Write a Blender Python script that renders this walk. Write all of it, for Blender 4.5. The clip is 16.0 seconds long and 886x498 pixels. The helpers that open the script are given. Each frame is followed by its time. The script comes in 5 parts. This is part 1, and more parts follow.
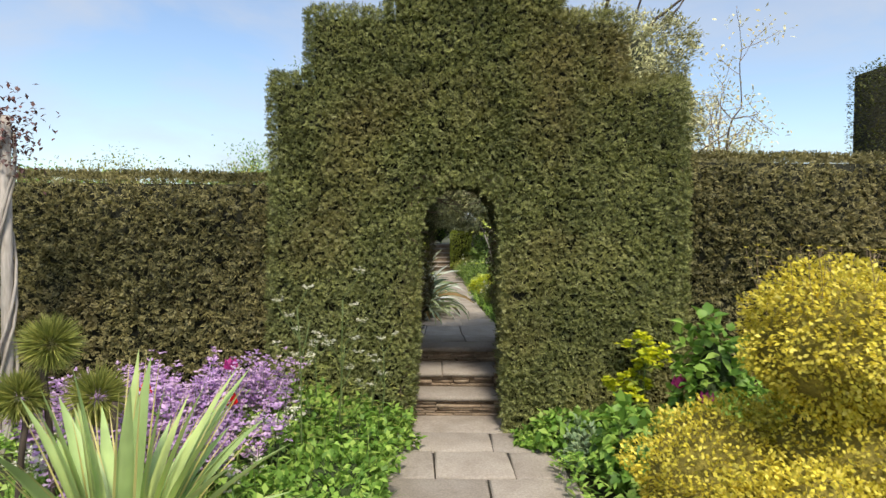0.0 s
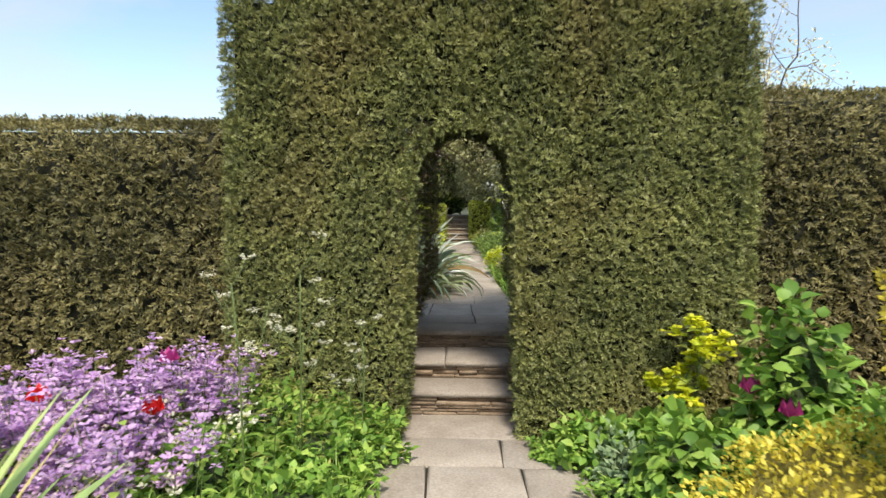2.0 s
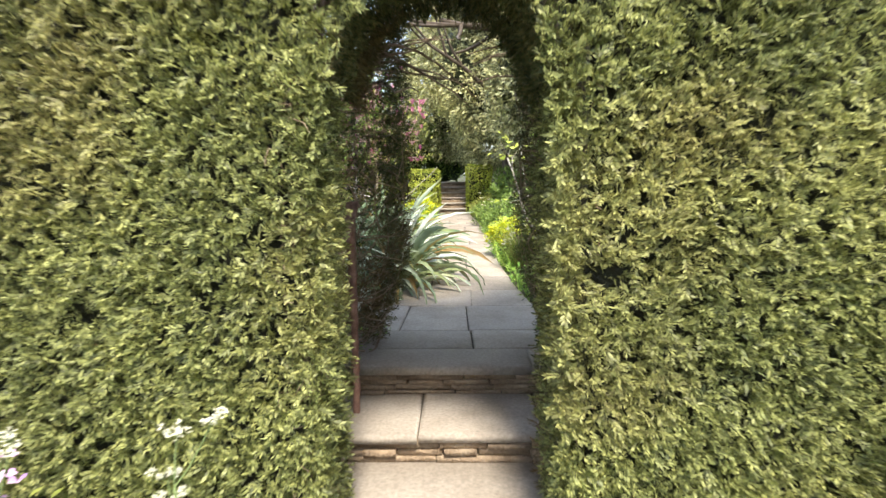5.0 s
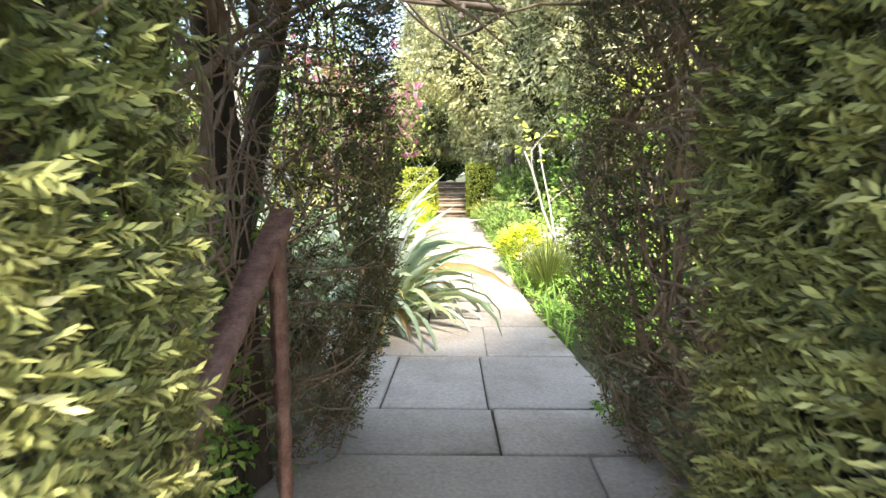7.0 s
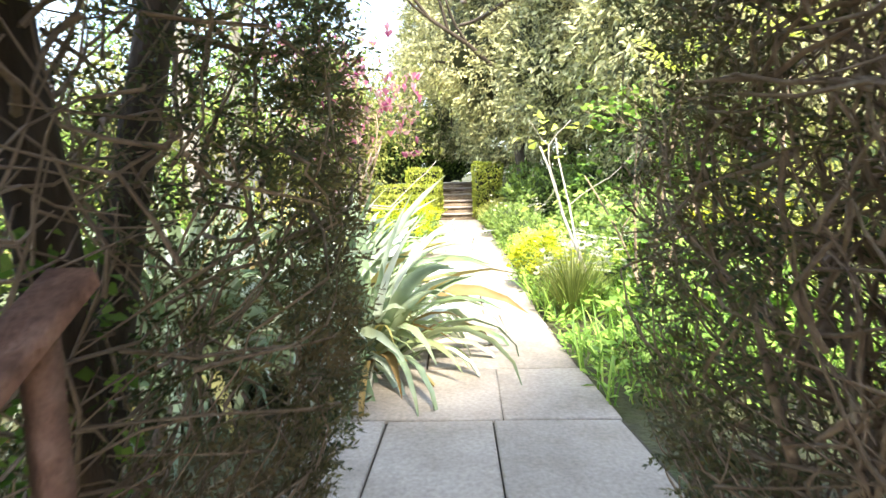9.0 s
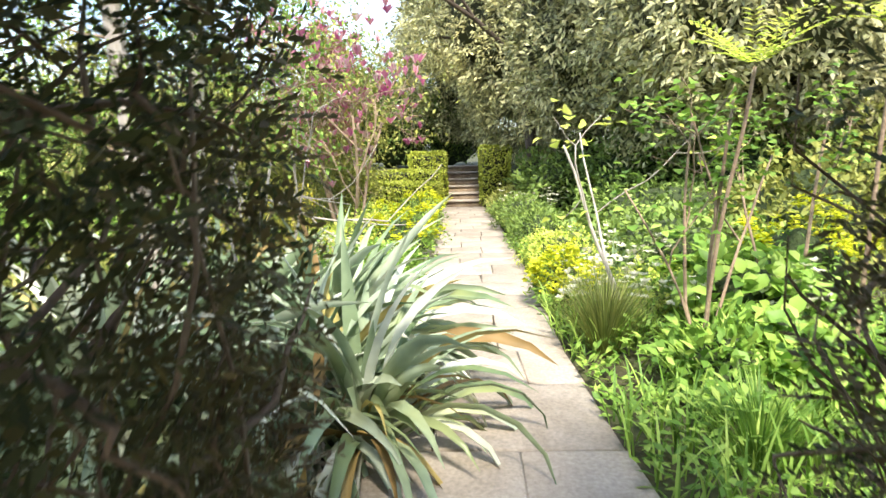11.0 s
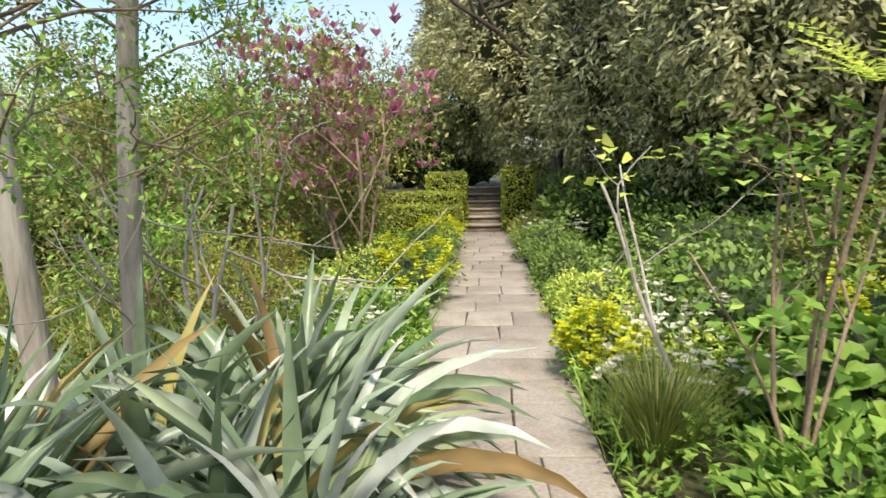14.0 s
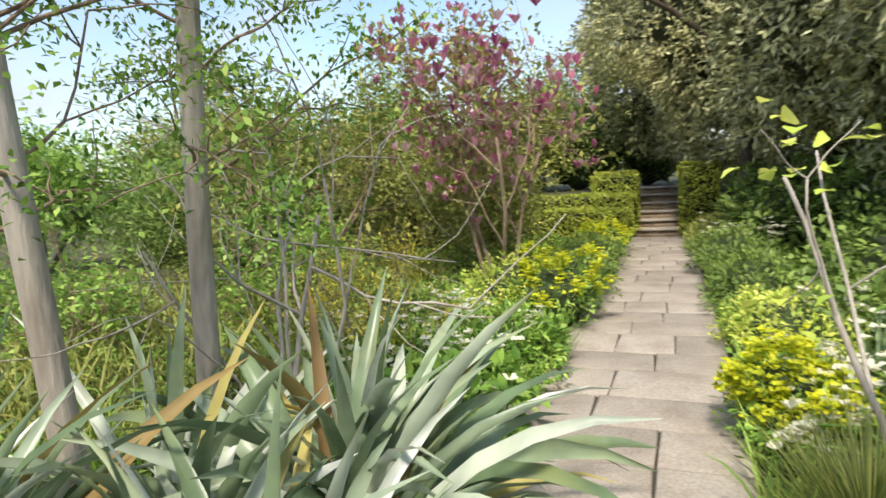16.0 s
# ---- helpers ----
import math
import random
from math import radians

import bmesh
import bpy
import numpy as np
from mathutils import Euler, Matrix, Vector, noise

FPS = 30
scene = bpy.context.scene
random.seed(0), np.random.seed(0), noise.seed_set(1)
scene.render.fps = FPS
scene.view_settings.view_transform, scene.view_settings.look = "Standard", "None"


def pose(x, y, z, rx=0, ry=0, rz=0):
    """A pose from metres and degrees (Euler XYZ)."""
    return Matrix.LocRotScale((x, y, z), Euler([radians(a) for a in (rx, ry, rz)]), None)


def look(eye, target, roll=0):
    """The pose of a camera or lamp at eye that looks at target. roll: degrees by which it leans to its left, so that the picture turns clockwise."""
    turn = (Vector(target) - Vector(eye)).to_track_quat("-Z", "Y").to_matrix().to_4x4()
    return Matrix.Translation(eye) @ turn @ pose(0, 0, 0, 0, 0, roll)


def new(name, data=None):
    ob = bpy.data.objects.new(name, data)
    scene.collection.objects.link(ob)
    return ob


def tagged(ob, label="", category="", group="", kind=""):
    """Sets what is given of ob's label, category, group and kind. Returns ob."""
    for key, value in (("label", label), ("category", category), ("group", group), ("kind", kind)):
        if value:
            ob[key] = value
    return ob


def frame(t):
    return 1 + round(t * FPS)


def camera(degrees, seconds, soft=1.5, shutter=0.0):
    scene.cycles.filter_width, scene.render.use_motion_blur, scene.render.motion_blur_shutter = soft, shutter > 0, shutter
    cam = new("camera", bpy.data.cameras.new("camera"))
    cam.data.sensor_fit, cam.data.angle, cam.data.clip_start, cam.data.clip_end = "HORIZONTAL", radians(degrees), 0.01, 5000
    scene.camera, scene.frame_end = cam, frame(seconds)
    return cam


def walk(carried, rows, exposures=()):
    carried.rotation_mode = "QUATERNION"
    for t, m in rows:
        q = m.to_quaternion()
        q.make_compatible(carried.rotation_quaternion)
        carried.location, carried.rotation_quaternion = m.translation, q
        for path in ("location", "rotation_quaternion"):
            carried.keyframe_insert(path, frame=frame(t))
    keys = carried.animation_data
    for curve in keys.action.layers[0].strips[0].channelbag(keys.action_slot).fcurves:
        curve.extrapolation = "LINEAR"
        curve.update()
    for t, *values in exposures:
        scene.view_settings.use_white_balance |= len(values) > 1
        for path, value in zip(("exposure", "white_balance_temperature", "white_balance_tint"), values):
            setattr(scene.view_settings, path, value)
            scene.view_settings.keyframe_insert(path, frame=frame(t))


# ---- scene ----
cam = camera(71.2, 16.0, shutter=0.5)
PATH = [
    (0, (-0.23, -5.839, 1.914), (-0.204, -3.84, 1.853), 0.5),
    (0.5, (-0.213, -5.648, 1.919), (-0.212, -3.649, 1.851), 0.8),
    (1, (-0.186, -5.39, 1.861), (-0.199, -3.392, 1.776), 0.8),
    (1.5, (-0.086, -5.035, 1.826), (-0.115, -3.038, 1.714), 0.6),
    (2, (-0.026, -4.642, 1.787), (-0.076, -2.648, 1.641), 0.4),
    (2.5, (-0.001, -4.257, 1.776), (-0.062, -2.266, 1.602), 0.2),
    (3, (0.119, -3.824, 1.778), (0.046, -1.835, 1.583), 0.0),
    (3.5, (0.124, -3.394, 1.758), (0.056, -1.406, 1.549), 0.1),
    (3.6, (0.125, -3.322, 1.756), (0.055, -1.334, 1.549), -0.2),
    (3.7, (0.106, -3.235, 1.763), (0.03, -1.247, 1.551), 0.1),
    (6, (0.043, -1.111, 1.567), (0.01, 0.874, 1.323), -1.3),
    (6.5, (-0.002, -0.672, 1.574), (-0.023, 1.314, 1.34), -0.4),
    (7, (-0.019, -0.45, 1.596), (-0.053, 1.535, 1.358), -0.2),
    (7.5, (0.015, -0.215, 1.587), (-0.053, 1.77, 1.351), -0.2),
    (8, (0.027, -0.001, 1.58), (-0.05, 1.984, 1.348), 0.0),
    (8.2, (0.019, 0.102, 1.566), (-0.051, 2.089, 1.346), -0.3),
    (10.3, (-0.004, 1.019, 1.732), (-0.074, 2.996, 1.442), -2.1),
    (10.5, (-0.017, 1.099, 1.744), (-0.087, 3.076, 1.45), -2.0),
    (11, (-0.032, 1.31, 1.839), (-0.106, 3.283, 1.518), -1.5),
    (11.5, (0.002, 1.452, 1.897), (-0.076, 3.423, 1.566), -1.1),
    (12, (0.064, 1.648, 1.972), (-0.021, 3.617, 1.632), -1.4),
    (12.5, (0.109, 1.818, 1.991), (0.027, 3.788, 1.655), -1.5),
    (13, (0.076, 1.976, 1.988), (0.001, 3.95, 1.674), -1.4),
    (13.5, (0.05, 2.133, 1.981), (-0.046, 4.109, 1.686), -1.6),
    (14, (0.045, 2.27, 1.981), (-0.106, 4.245, 1.705), -1.3),
    (14.5, (0.055, 2.425, 1.978), (-0.186, 4.392, 1.708), -1.3),
    (15, (0.052, 2.593, 1.978), (-0.295, 4.544, 1.709), -1.3),
    (15.5, (0.126, 2.776, 1.966), (-0.365, 4.696, 1.7), -2.0),
    (16, (0.283, 2.99, 1.939), (-0.428, 4.843, 1.699), -3.5),
]
EXPOSURES = [(0, 0.58), (1.5, 0.66), (2.5, 1.05), (3.5, 1.35), (5.8, 2.0), (7, 2.5), (8.2, 2.75), (10.3, 2.2), (11.5, 1.65), (12.5, 1.2), (14, 0.95), (16, 0.9)]
walk(cam, [(t, look(eye, target, roll)) for t, eye, target, roll in PATH], EXPOSURES)

# ---- world and sun ----
SUN_ELEVATION, SUN_AZIMUTH = 56.0, 172.0
world = bpy.data.worlds.new("sky")
scene.world = world
world.use_nodes = True
wn, wl = world.node_tree.nodes, world.node_tree.links
wn.clear()
w_out = wn.new("ShaderNodeOutputWorld")
w_bg = wn.new("ShaderNodeBackground")
w_sky = wn.new("ShaderNodeTexSky")
w_sky.sky_type, w_sky.sun_disc = "NISHITA", False
w_sky.sun_elevation, w_sky.sun_rotation = radians(SUN_ELEVATION), radians(SUN_AZIMUTH)
w_sky.air_density, w_sky.dust_density = 1.0, 1.0
w_co = wn.new("ShaderNodeTexCoord")
w_map = wn.new("ShaderNodeMapping")
w_map.inputs["Scale"].default_value = (1.0, 1.6, 3.2)
w_map.inputs["Rotation"].default_value = (0.0, 0.25, 0.4)
w_noise = wn.new("ShaderNodeTexNoise")
w_noise.inputs["Scale"].default_value, w_noise.inputs["Detail"].default_value = 1.7, 7.0
w_noise.inputs["Roughness"].default_value, w_noise.inputs["Distortion"].default_value = 0.55, 0.4
w_ramp = wn.new("ShaderNodeValToRGB")
w_ramp.color_ramp.elements[0].position, w_ramp.color_ramp.elements[1].position = 0.4, 0.68
w_mix = wn.new("ShaderNodeMixRGB")
w_mix.inputs[2].default_value = (3.2, 3.4, 3.75, 1)
wl.new(w_co.outputs["Generated"], w_map.inputs["Vector"])
wl.new(w_map.outputs[0], w_noise.inputs["Vector"])
wl.new(w_noise.outputs["Fac"], w_ramp.inputs["Fac"])
wl.new(w_ramp.outputs["Color"], w_mix.inputs[0])
wl.new(w_sky.outputs[0], w_mix.inputs[1])
wl.new(w_mix.outputs[0], w_bg.inputs["Color"])
wl.new(w_bg.outputs[0], w_out.inputs["Surface"])
w_bg.inputs["Strength"].default_value = 0.14
sun = new("sun", bpy.data.lights.new("sun", "SUN"))
sun.data.energy, sun.data.angle, sun.data.color = 2.7, radians(10.0), (1.0, 0.92, 0.79)
_el, _az = radians(SUN_ELEVATION), radians(SUN_AZIMUTH)
sun_from = Vector((math.sin(_az) * math.cos(_el), math.cos(_az) * math.cos(_el), math.sin(_el)))
sun.matrix_world = look(sun_from * 60, (0, 0, 0))


# ---- materials ----
def material(name):
    m = bpy.data.materials.new(name)
    m.use_nodes = True
    m.node_tree.nodes.clear()
    out = m.node_tree.nodes.new("ShaderNodeOutputMaterial")
    bsdf = m.node_tree.nodes.new("ShaderNodeBsdfPrincipled")
    m.node_tree.links.new(bsdf.outputs[0], out.inputs["Surface"])
    return m, m.node_tree.nodes, m.node_tree.links, bsdf, out


def ramp_node(nodes, colours):
    r = nodes.new("ShaderNodeValToRGB")
    e = r.color_ramp.elements
    while len(e) < len(colours):
        e.new(0.5)
    for k, c in enumerate(colours):
        e[k].position = k / (len(colours) - 1)
        e[k].color = (*c, 1)
    return r


def leaf_material(name, colours, rough=0.55, through_light=0.25, patch=2.0, patch_tint=(1, 1, 1), patch_amount=0.0, gain=2.0):
    """Foliage: each leaf takes a colour of its own, with broader patches over the plant."""
    m, n, l, b, out = material(name)
    geo = n.new("ShaderNodeNewGeometry")
    co = n.new("ShaderNodeTexCoord")
    colours = [(min(0.85, r_ * gain * 1.1), min(0.85, g_ * gain), min(0.85, b_ * gain * 0.9)) for r_, g_, b_ in colours]
    patch_tint = tuple(c * gain for c in patch_tint)
    r = ramp_node(n, colours)
    l.new(geo.outputs["Random Per Island"], r.inputs["Fac"])
    noise_a = n.new("ShaderNodeTexNoise")
    noise_a.inputs["Scale"].default_value, noise_a.inputs["Detail"].default_value = patch, 3.0
    l.new(co.outputs["Object"], noise_a.inputs["Vector"])
    pr = ramp_node(n, [(0.72, 0.74, 0.70), (1.22, 1.2, 1.15)])
    pr.color_ramp.elements[0].position, pr.color_ramp.elements[1].position = 0.34, 0.66
    l.new(noise_a.outputs["Fac"], pr.inputs["Fac"])
    mul = n.new("ShaderNodeMixRGB")
    mul.blend_type = "MULTIPLY"
    mul.inputs[0].default_value = 1.0
    l.new(r.outputs["Color"], mul.inputs[1])
    l.new(pr.outputs["Color"], mul.inputs[2])
    colour = mul.outputs[0]
    if patch_amount:
        noise_b = n.new("ShaderNodeTexNoise")
        noise_b.inputs["Scale"].default_value, noise_b.inputs["Detail"].default_value = patch * 0.45, 2.0
        l.new(co.outputs["Object"], noise_b.inputs["Vector"])
        br = ramp_node(n, [(0, 0, 0), (patch_amount,) * 3])
        br.color_ramp.elements[0].position, br.color_ramp.elements[1].position = 0.5, 0.7
        l.new(noise_b.outputs["Fac"], br.inputs["Fac"])
        tint = n.new("ShaderNodeMixRGB")
        l.new(br.outputs["Color"], tint.inputs[0])
        l.new(colour, tint.inputs[1])
        tint.inputs[2].default_value = (*patch_tint, 1)
        colour = tint.outputs[0]
    l.new(colour, b.inputs["Base Color"])
    b.inputs["Roughness"].default_value = rough
    b.inputs["Specular IOR Level"].default_value = 0.35
    tr = n.new("ShaderNodeBsdfTranslucent")
    l.new(colour, tr.inputs["Color"])
    mix = n.new("ShaderNodeMixShader")
    mix.inputs[0].default_value = through_light
    l.new(b.outputs[0], mix.inputs[1])
    l.new(tr.outputs[0], mix.inputs[2])
    l.new(mix.outputs[0], out.inputs["Surface"])
    return m


def solid_material(name, colours, scale=6.0, rough=0.85, bump=0.3, fine=40.0, metal=0.0, per_object=0.0, stretch=(1, 1, 1)):
    """Stone, bark, soil, metal: two scales of colour and relief."""
    m, n, l, b, out = material(name)
    co = n.new("ShaderNodeTexCoord")
    mp = n.new("ShaderNodeMapping")
    mp.inputs["Scale"].default_value = stretch
    info = n.new("ShaderNodeObjectInfo")
    shift = n.new("ShaderNodeVectorMath")
    shift.operation = "ADD"
    l.new(co.outputs["Object"], mp.inputs["Vector"])
    l.new(mp.outputs[0], shift.inputs[0])
    rnd = n.new("ShaderNodeMath")
    rnd.operation = "MULTIPLY"
    rnd.inputs[1].default_value = 37.0 if per_object else 0.0
    l.new(info.outputs["Random"], rnd.inputs[0])
    l.new(rnd.outputs[0], shift.inputs[1])
    a = n.new("ShaderNodeTexNoise")
    a.inputs["Scale"].default_value, a.inputs["Detail"].default_value, a.inputs["Roughness"].default_value = scale, 6.0, 0.6
    f = n.new("ShaderNodeTexNoise")
    f.inputs["Scale"].default_value, f.inputs["Detail"].default_value = fine, 4.0
    l.new(shift.outputs[0], a.inputs["Vector"])
    l.new(shift.outputs[0], f.inputs["Vector"])
    r = ramp_node(n, colours)
    r.color_ramp.elements[0].position, r.color_ramp.elements[-1].position = 0.28, 0.72
    l.new(a.outputs["Fac"], r.inputs["Fac"])
    g = ramp_node(n, [(0.8, 0.8, 0.8), (1.15, 1.15, 1.15)])
    g.color_ramp.elements[0].position, g.color_ramp.elements[1].position = 0.3, 0.7
    l.new(f.outputs["Fac"], g.inputs["Fac"])
    mul = n.new("ShaderNodeMixRGB")
    mul.blend_type = "MULTIPLY"
    mul.inputs[0].default_value = 1.0
    l.new(r.outputs["Color"], mul.inputs[1])
    l.new(g.outputs["Color"], mul.inputs[2])
    colour = mul.outputs[0]
    if per_object:
        hs = n.new("ShaderNodeHueSaturation")
        val = n.new("ShaderNodeMapRange")
        val.inputs["To Min"].default_value, val.inputs["To Max"].default_value = 1 - per_object, 1 + per_object
        l.new(info.outputs["Random"], val.inputs["Value"])
        l.new(val.outputs[0], hs.inputs["Value"])
        l.new(colour, hs.inputs["Color"])
        colour = hs.outputs[0]
    l.new(colour, b.inputs["Base Color"])
    b.inputs["Roughness"].default_value, b.inputs["Metallic"].default_value = rough, metal
    bp = n.new("ShaderNodeBump")
    bp.inputs["Strength"].default_value, bp.inputs["Distance"].default_value = bump, 0.02
    add = n.new("ShaderNodeMath")
    add.operation = "ADD"
    l.new(a.outputs["Fac"], add.inputs[0])
    l.new(f.outputs["Fac"], add.inputs[1])
    l.new(add.outputs[0], bp.inputs["Height"])
    l.new(bp.outputs[0], b.inputs["Normal"])
    return m


YEW = leaf_material("yew_needles", [(0.03, 0.037, 0.016), (0.06, 0.07, 0.028), (0.098, 0.116, 0.046), (0.15, 0.168, 0.067)], 0.5, 0.3, 1.6, (0.11, 0.085, 0.034), 0.6, 2.95)
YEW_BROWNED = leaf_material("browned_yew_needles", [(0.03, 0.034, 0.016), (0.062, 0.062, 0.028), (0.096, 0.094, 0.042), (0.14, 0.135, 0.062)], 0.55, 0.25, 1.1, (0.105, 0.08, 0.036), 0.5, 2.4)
# Browner yew needles, also darkened in colour for the shade they stand in.
YEW_SHADED = leaf_material("shaded_brown_yew_needles", [(0.018, 0.026, 0.012), (0.035, 0.046, 0.02), (0.07, 0.066, 0.03)], 0.6, 0.28, 2.5, (0.085, 0.05, 0.028), 0.7, 2.8)
# Near-black filler: the shade deep inside clipped hedges, put into a colour.
HEDGE_SHADE = solid_material("hedge_shade_core", [(0.012, 0.014, 0.007), (0.03, 0.03, 0.014)], 14, 0.95, 1.0, 60)
# Dark green with the shade between a mound's leaves mixed in.
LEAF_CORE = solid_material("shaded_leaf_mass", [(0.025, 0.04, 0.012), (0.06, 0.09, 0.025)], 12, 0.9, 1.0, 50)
# Leaf gold darkened to paint the shade within the golden shrub.
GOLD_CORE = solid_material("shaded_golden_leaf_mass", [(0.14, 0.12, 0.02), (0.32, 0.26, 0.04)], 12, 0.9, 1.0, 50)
STONE = solid_material("sandstone_flag", [(0.27, 0.228, 0.18), (0.36, 0.31, 0.255), (0.42, 0.37, 0.31)], 2.6, 0.85, 0.25, 55, 0, 0.13)
COURSE = solid_material("thin_sandstone", [(0.17, 0.12, 0.075), (0.30, 0.22, 0.145), (0.37, 0.29, 0.2)], 7, 0.9, 0.7, 60, 0, 0.25)
JOINT = solid_material("joint_soil", [(0.035, 0.028, 0.02), (0.09, 0.075, 0.05)], 9, 0.95, 0.6, 70)
SOIL = solid_material("soil", [(0.04, 0.035, 0.018), (0.075, 0.075, 0.03), (0.06, 0.085, 0.028)], 3, 0.95, 0.8, 30)
RUST = solid_material("rusted_iron", [(0.14, 0.075, 0.055), (0.27, 0.15, 0.115), (0.36, 0.22, 0.175)], 22, 0.7, 0.35, 120, 0.25)
BARK = solid_material("brown_bark", [(0.05, 0.036, 0.025), (0.12, 0.09, 0.065)], 9, 0.9, 0.9, 40, 0, 0, (1, 1, 0.25))
PALE_BARK = solid_material("pale_grey_bark", [(0.3, 0.25, 0.2), (0.44, 0.39, 0.33), (0.54, 0.49, 0.43)], 7, 0.85, 0.5, 40, 0, 0, (1, 1, 0.2))
TWIG = solid_material("brown_twig", [(0.2, 0.135, 0.09), (0.42, 0.31, 0.21)], 12, 0.9, 0.4, 60)
GREEN_STEM = solid_material("green_stem", [(0.1, 0.15, 0.04), (0.2, 0.26, 0.08)], 9, 0.6, 0.2, 50)
OAK = leaf_material("evergreen_oak_leaf", [(0.035, 0.042, 0.022), (0.075, 0.083, 0.045), (0.14, 0.145, 0.085), (0.24, 0.225, 0.135)], 0.42, 0.2, 0.9, (0.13, 0.12, 0.065), 0.45, 3.7)
# Darkened oak colour that stands for shade inside the crown.
OAK_SHADE = leaf_material("evergreen_oak_crown_shade", [(0.016, 0.02, 0.011), (0.04, 0.046, 0.025)], 0.6, 0.1, 1.0)
ASTELIA = leaf_material("silver_sword_leaf", [(0.085, 0.14, 0.08), (0.15, 0.215, 0.15), (0.24, 0.315, 0.26), (0.48, 0.55, 0.56)], 0.3, 0.2, 5.0, (0.26, 0.27, 0.1), 0.5, gain=1.6)
ASTELIA_OLD = leaf_material("withered_sword_leaf", [(0.17, 0.11, 0.05), (0.31, 0.25, 0.1), (0.42, 0.41, 0.16)], 0.6, 0.2, 3.0, gain=1.2)
VARIEGATED = leaf_material("yucca_leaf", [(0.16, 0.24, 0.1), (0.21, 0.3, 0.13), (0.27, 0.34, 0.15)], 0.42, 0.15, 3.0)
CREAM_EDGE = leaf_material("yucca_margin", [(0.5, 0.5, 0.2), (0.62, 0.58, 0.28)], 0.5, 0.2, 3.0, gain=1.05)
FRESH = leaf_material("fresh_green_leaf", [(0.05, 0.115, 0.02), (0.1, 0.2, 0.035), (0.17, 0.29, 0.06), (0.25, 0.36, 0.09)], 0.5, 0.3, 1.2, gain=1.8)
MID = leaf_material("mid_green_leaf", [(0.04, 0.07, 0.02), (0.075, 0.125, 0.03), (0.13, 0.19, 0.05)], 0.5, 0.25, 1.2, gain=2.4)
OLIVE = leaf_material("olive_green_leaf", [(0.06, 0.075, 0.02), (0.11, 0.135, 0.035), (0.19, 0.2, 0.06)], 0.55, 0.25, 0.8, gain=2.4)
BLUE_GREEN = leaf_material("glaucous_leaf", [(0.07, 0.12, 0.07), (0.13, 0.2, 0.12), (0.2, 0.27, 0.17)], 0.5, 0.25, 2.0)
GOLD = leaf_material("golden_leaf", [(0.28, 0.28, 0.04), (0.48, 0.43, 0.05), (0.66, 0.57, 0.08), (0.72, 0.56, 0.13)], 0.5, 0.3, 2.0, (0.2, 0.22, 0.03), 0.6, gain=1.3)
ACID = leaf_material("acid_yellow_bract", [(0.32, 0.44, 0.03), (0.55, 0.62, 0.03), (0.72, 0.74, 0.04)], 0.5, 0.3, 2.0, gain=1.1)
LIME = leaf_material("lime_leaf", [(0.2, 0.3, 0.05), (0.34, 0.42, 0.09), (0.46, 0.5, 0.12)], 0.5, 0.35, 2.0)
GRASS = leaf_material("sedge_blade", [(0.06, 0.085, 0.025), (0.115, 0.15, 0.045), (0.2, 0.22, 0.08)], 0.5, 0.25, 3.0)
PURPLE = leaf_material("lilac_petal", [(0.46, 0.28, 0.7), (0.58, 0.41, 0.8), (0.7, 0.56, 0.85)], 0.5, 0.3, 2.0, gain=1.05)
WHITE = leaf_material("white_petal", [(0.66, 0.68, 0.6), (0.8, 0.82, 0.76)], 0.5, 0.3, 2.0, gain=1.05)
RED = leaf_material("red_petal", [(0.6, 0.012, 0.012), (0.76, 0.03, 0.025)], 0.4, 0.25, 4.0, gain=1.05)
MAGENTA = leaf_material("magenta_petal", [(0.32, 0.03, 0.2), (0.5, 0.06, 0.32)], 0.4, 0.25, 4.0, gain=1.05)
PINK = leaf_material("magnolia_petal", [(0.36, 0.07, 0.25), (0.58, 0.22, 0.44), (0.72, 0.45, 0.6), (0.8, 0.68, 0.74)], 0.45, 0.3, 2.0, gain=1.05)
BLOSSOM = leaf_material("pale_blossom", [(0.3, 0.26, 0.13), (0.45, 0.38, 0.22), (0.55, 0.47, 0.36)], 0.5, 0.3, 1.0)
COPPER = leaf_material("purple_brown_leaf", [(0.05, 0.03, 0.03), (0.12, 0.06, 0.06)], 0.5, 0.25, 2.0)
BOX = leaf_material("clipped_box_leaf", [(0.1, 0.14, 0.025), (0.19, 0.24, 0.04), (0.3, 0.34, 0.07)], 0.5, 0.25, 1.0)
BACK_CORE = solid_material("back_hedge_core", [(0.018, 0.014, 0.01), (0.04, 0.03, 0.022)], 3, 0.9, 0.4, 30)


# ---- builders ----
def rng_of(seed):
    return np.random.default_rng(seed)


def unit(v):
    return v / np.maximum(np.linalg.norm(v, axis=-1, keepdims=True), 1e-9)


def quad_mesh(name, verts, quads):
    me = bpy.data.meshes.new(name)
    verts, quads = np.asarray(verts, dtype=np.float32), np.asarray(quads, dtype=np.int32)
    me.vertices.add(len(verts))
    me.vertices.foreach_set("co", verts.ravel())
    me.loops.add(quads.size)
    me.loops.foreach_set("vertex_index", quads.ravel())
    me.polygons.add(len(quads))
    me.polygons.foreach_set("loop_start", np.arange(0, quads.size, 4, dtype=np.int32))
    me.update(calc_edges=True)
    me.validate()
    return me


def joined(pieces):
    vs, fs, at = [], [], 0
    for v, f in pieces:
        vs.append(v)
        fs.append(np.asarray(f) + at)
        at += len(v)
    return np.concatenate(vs), np.concatenate(fs)


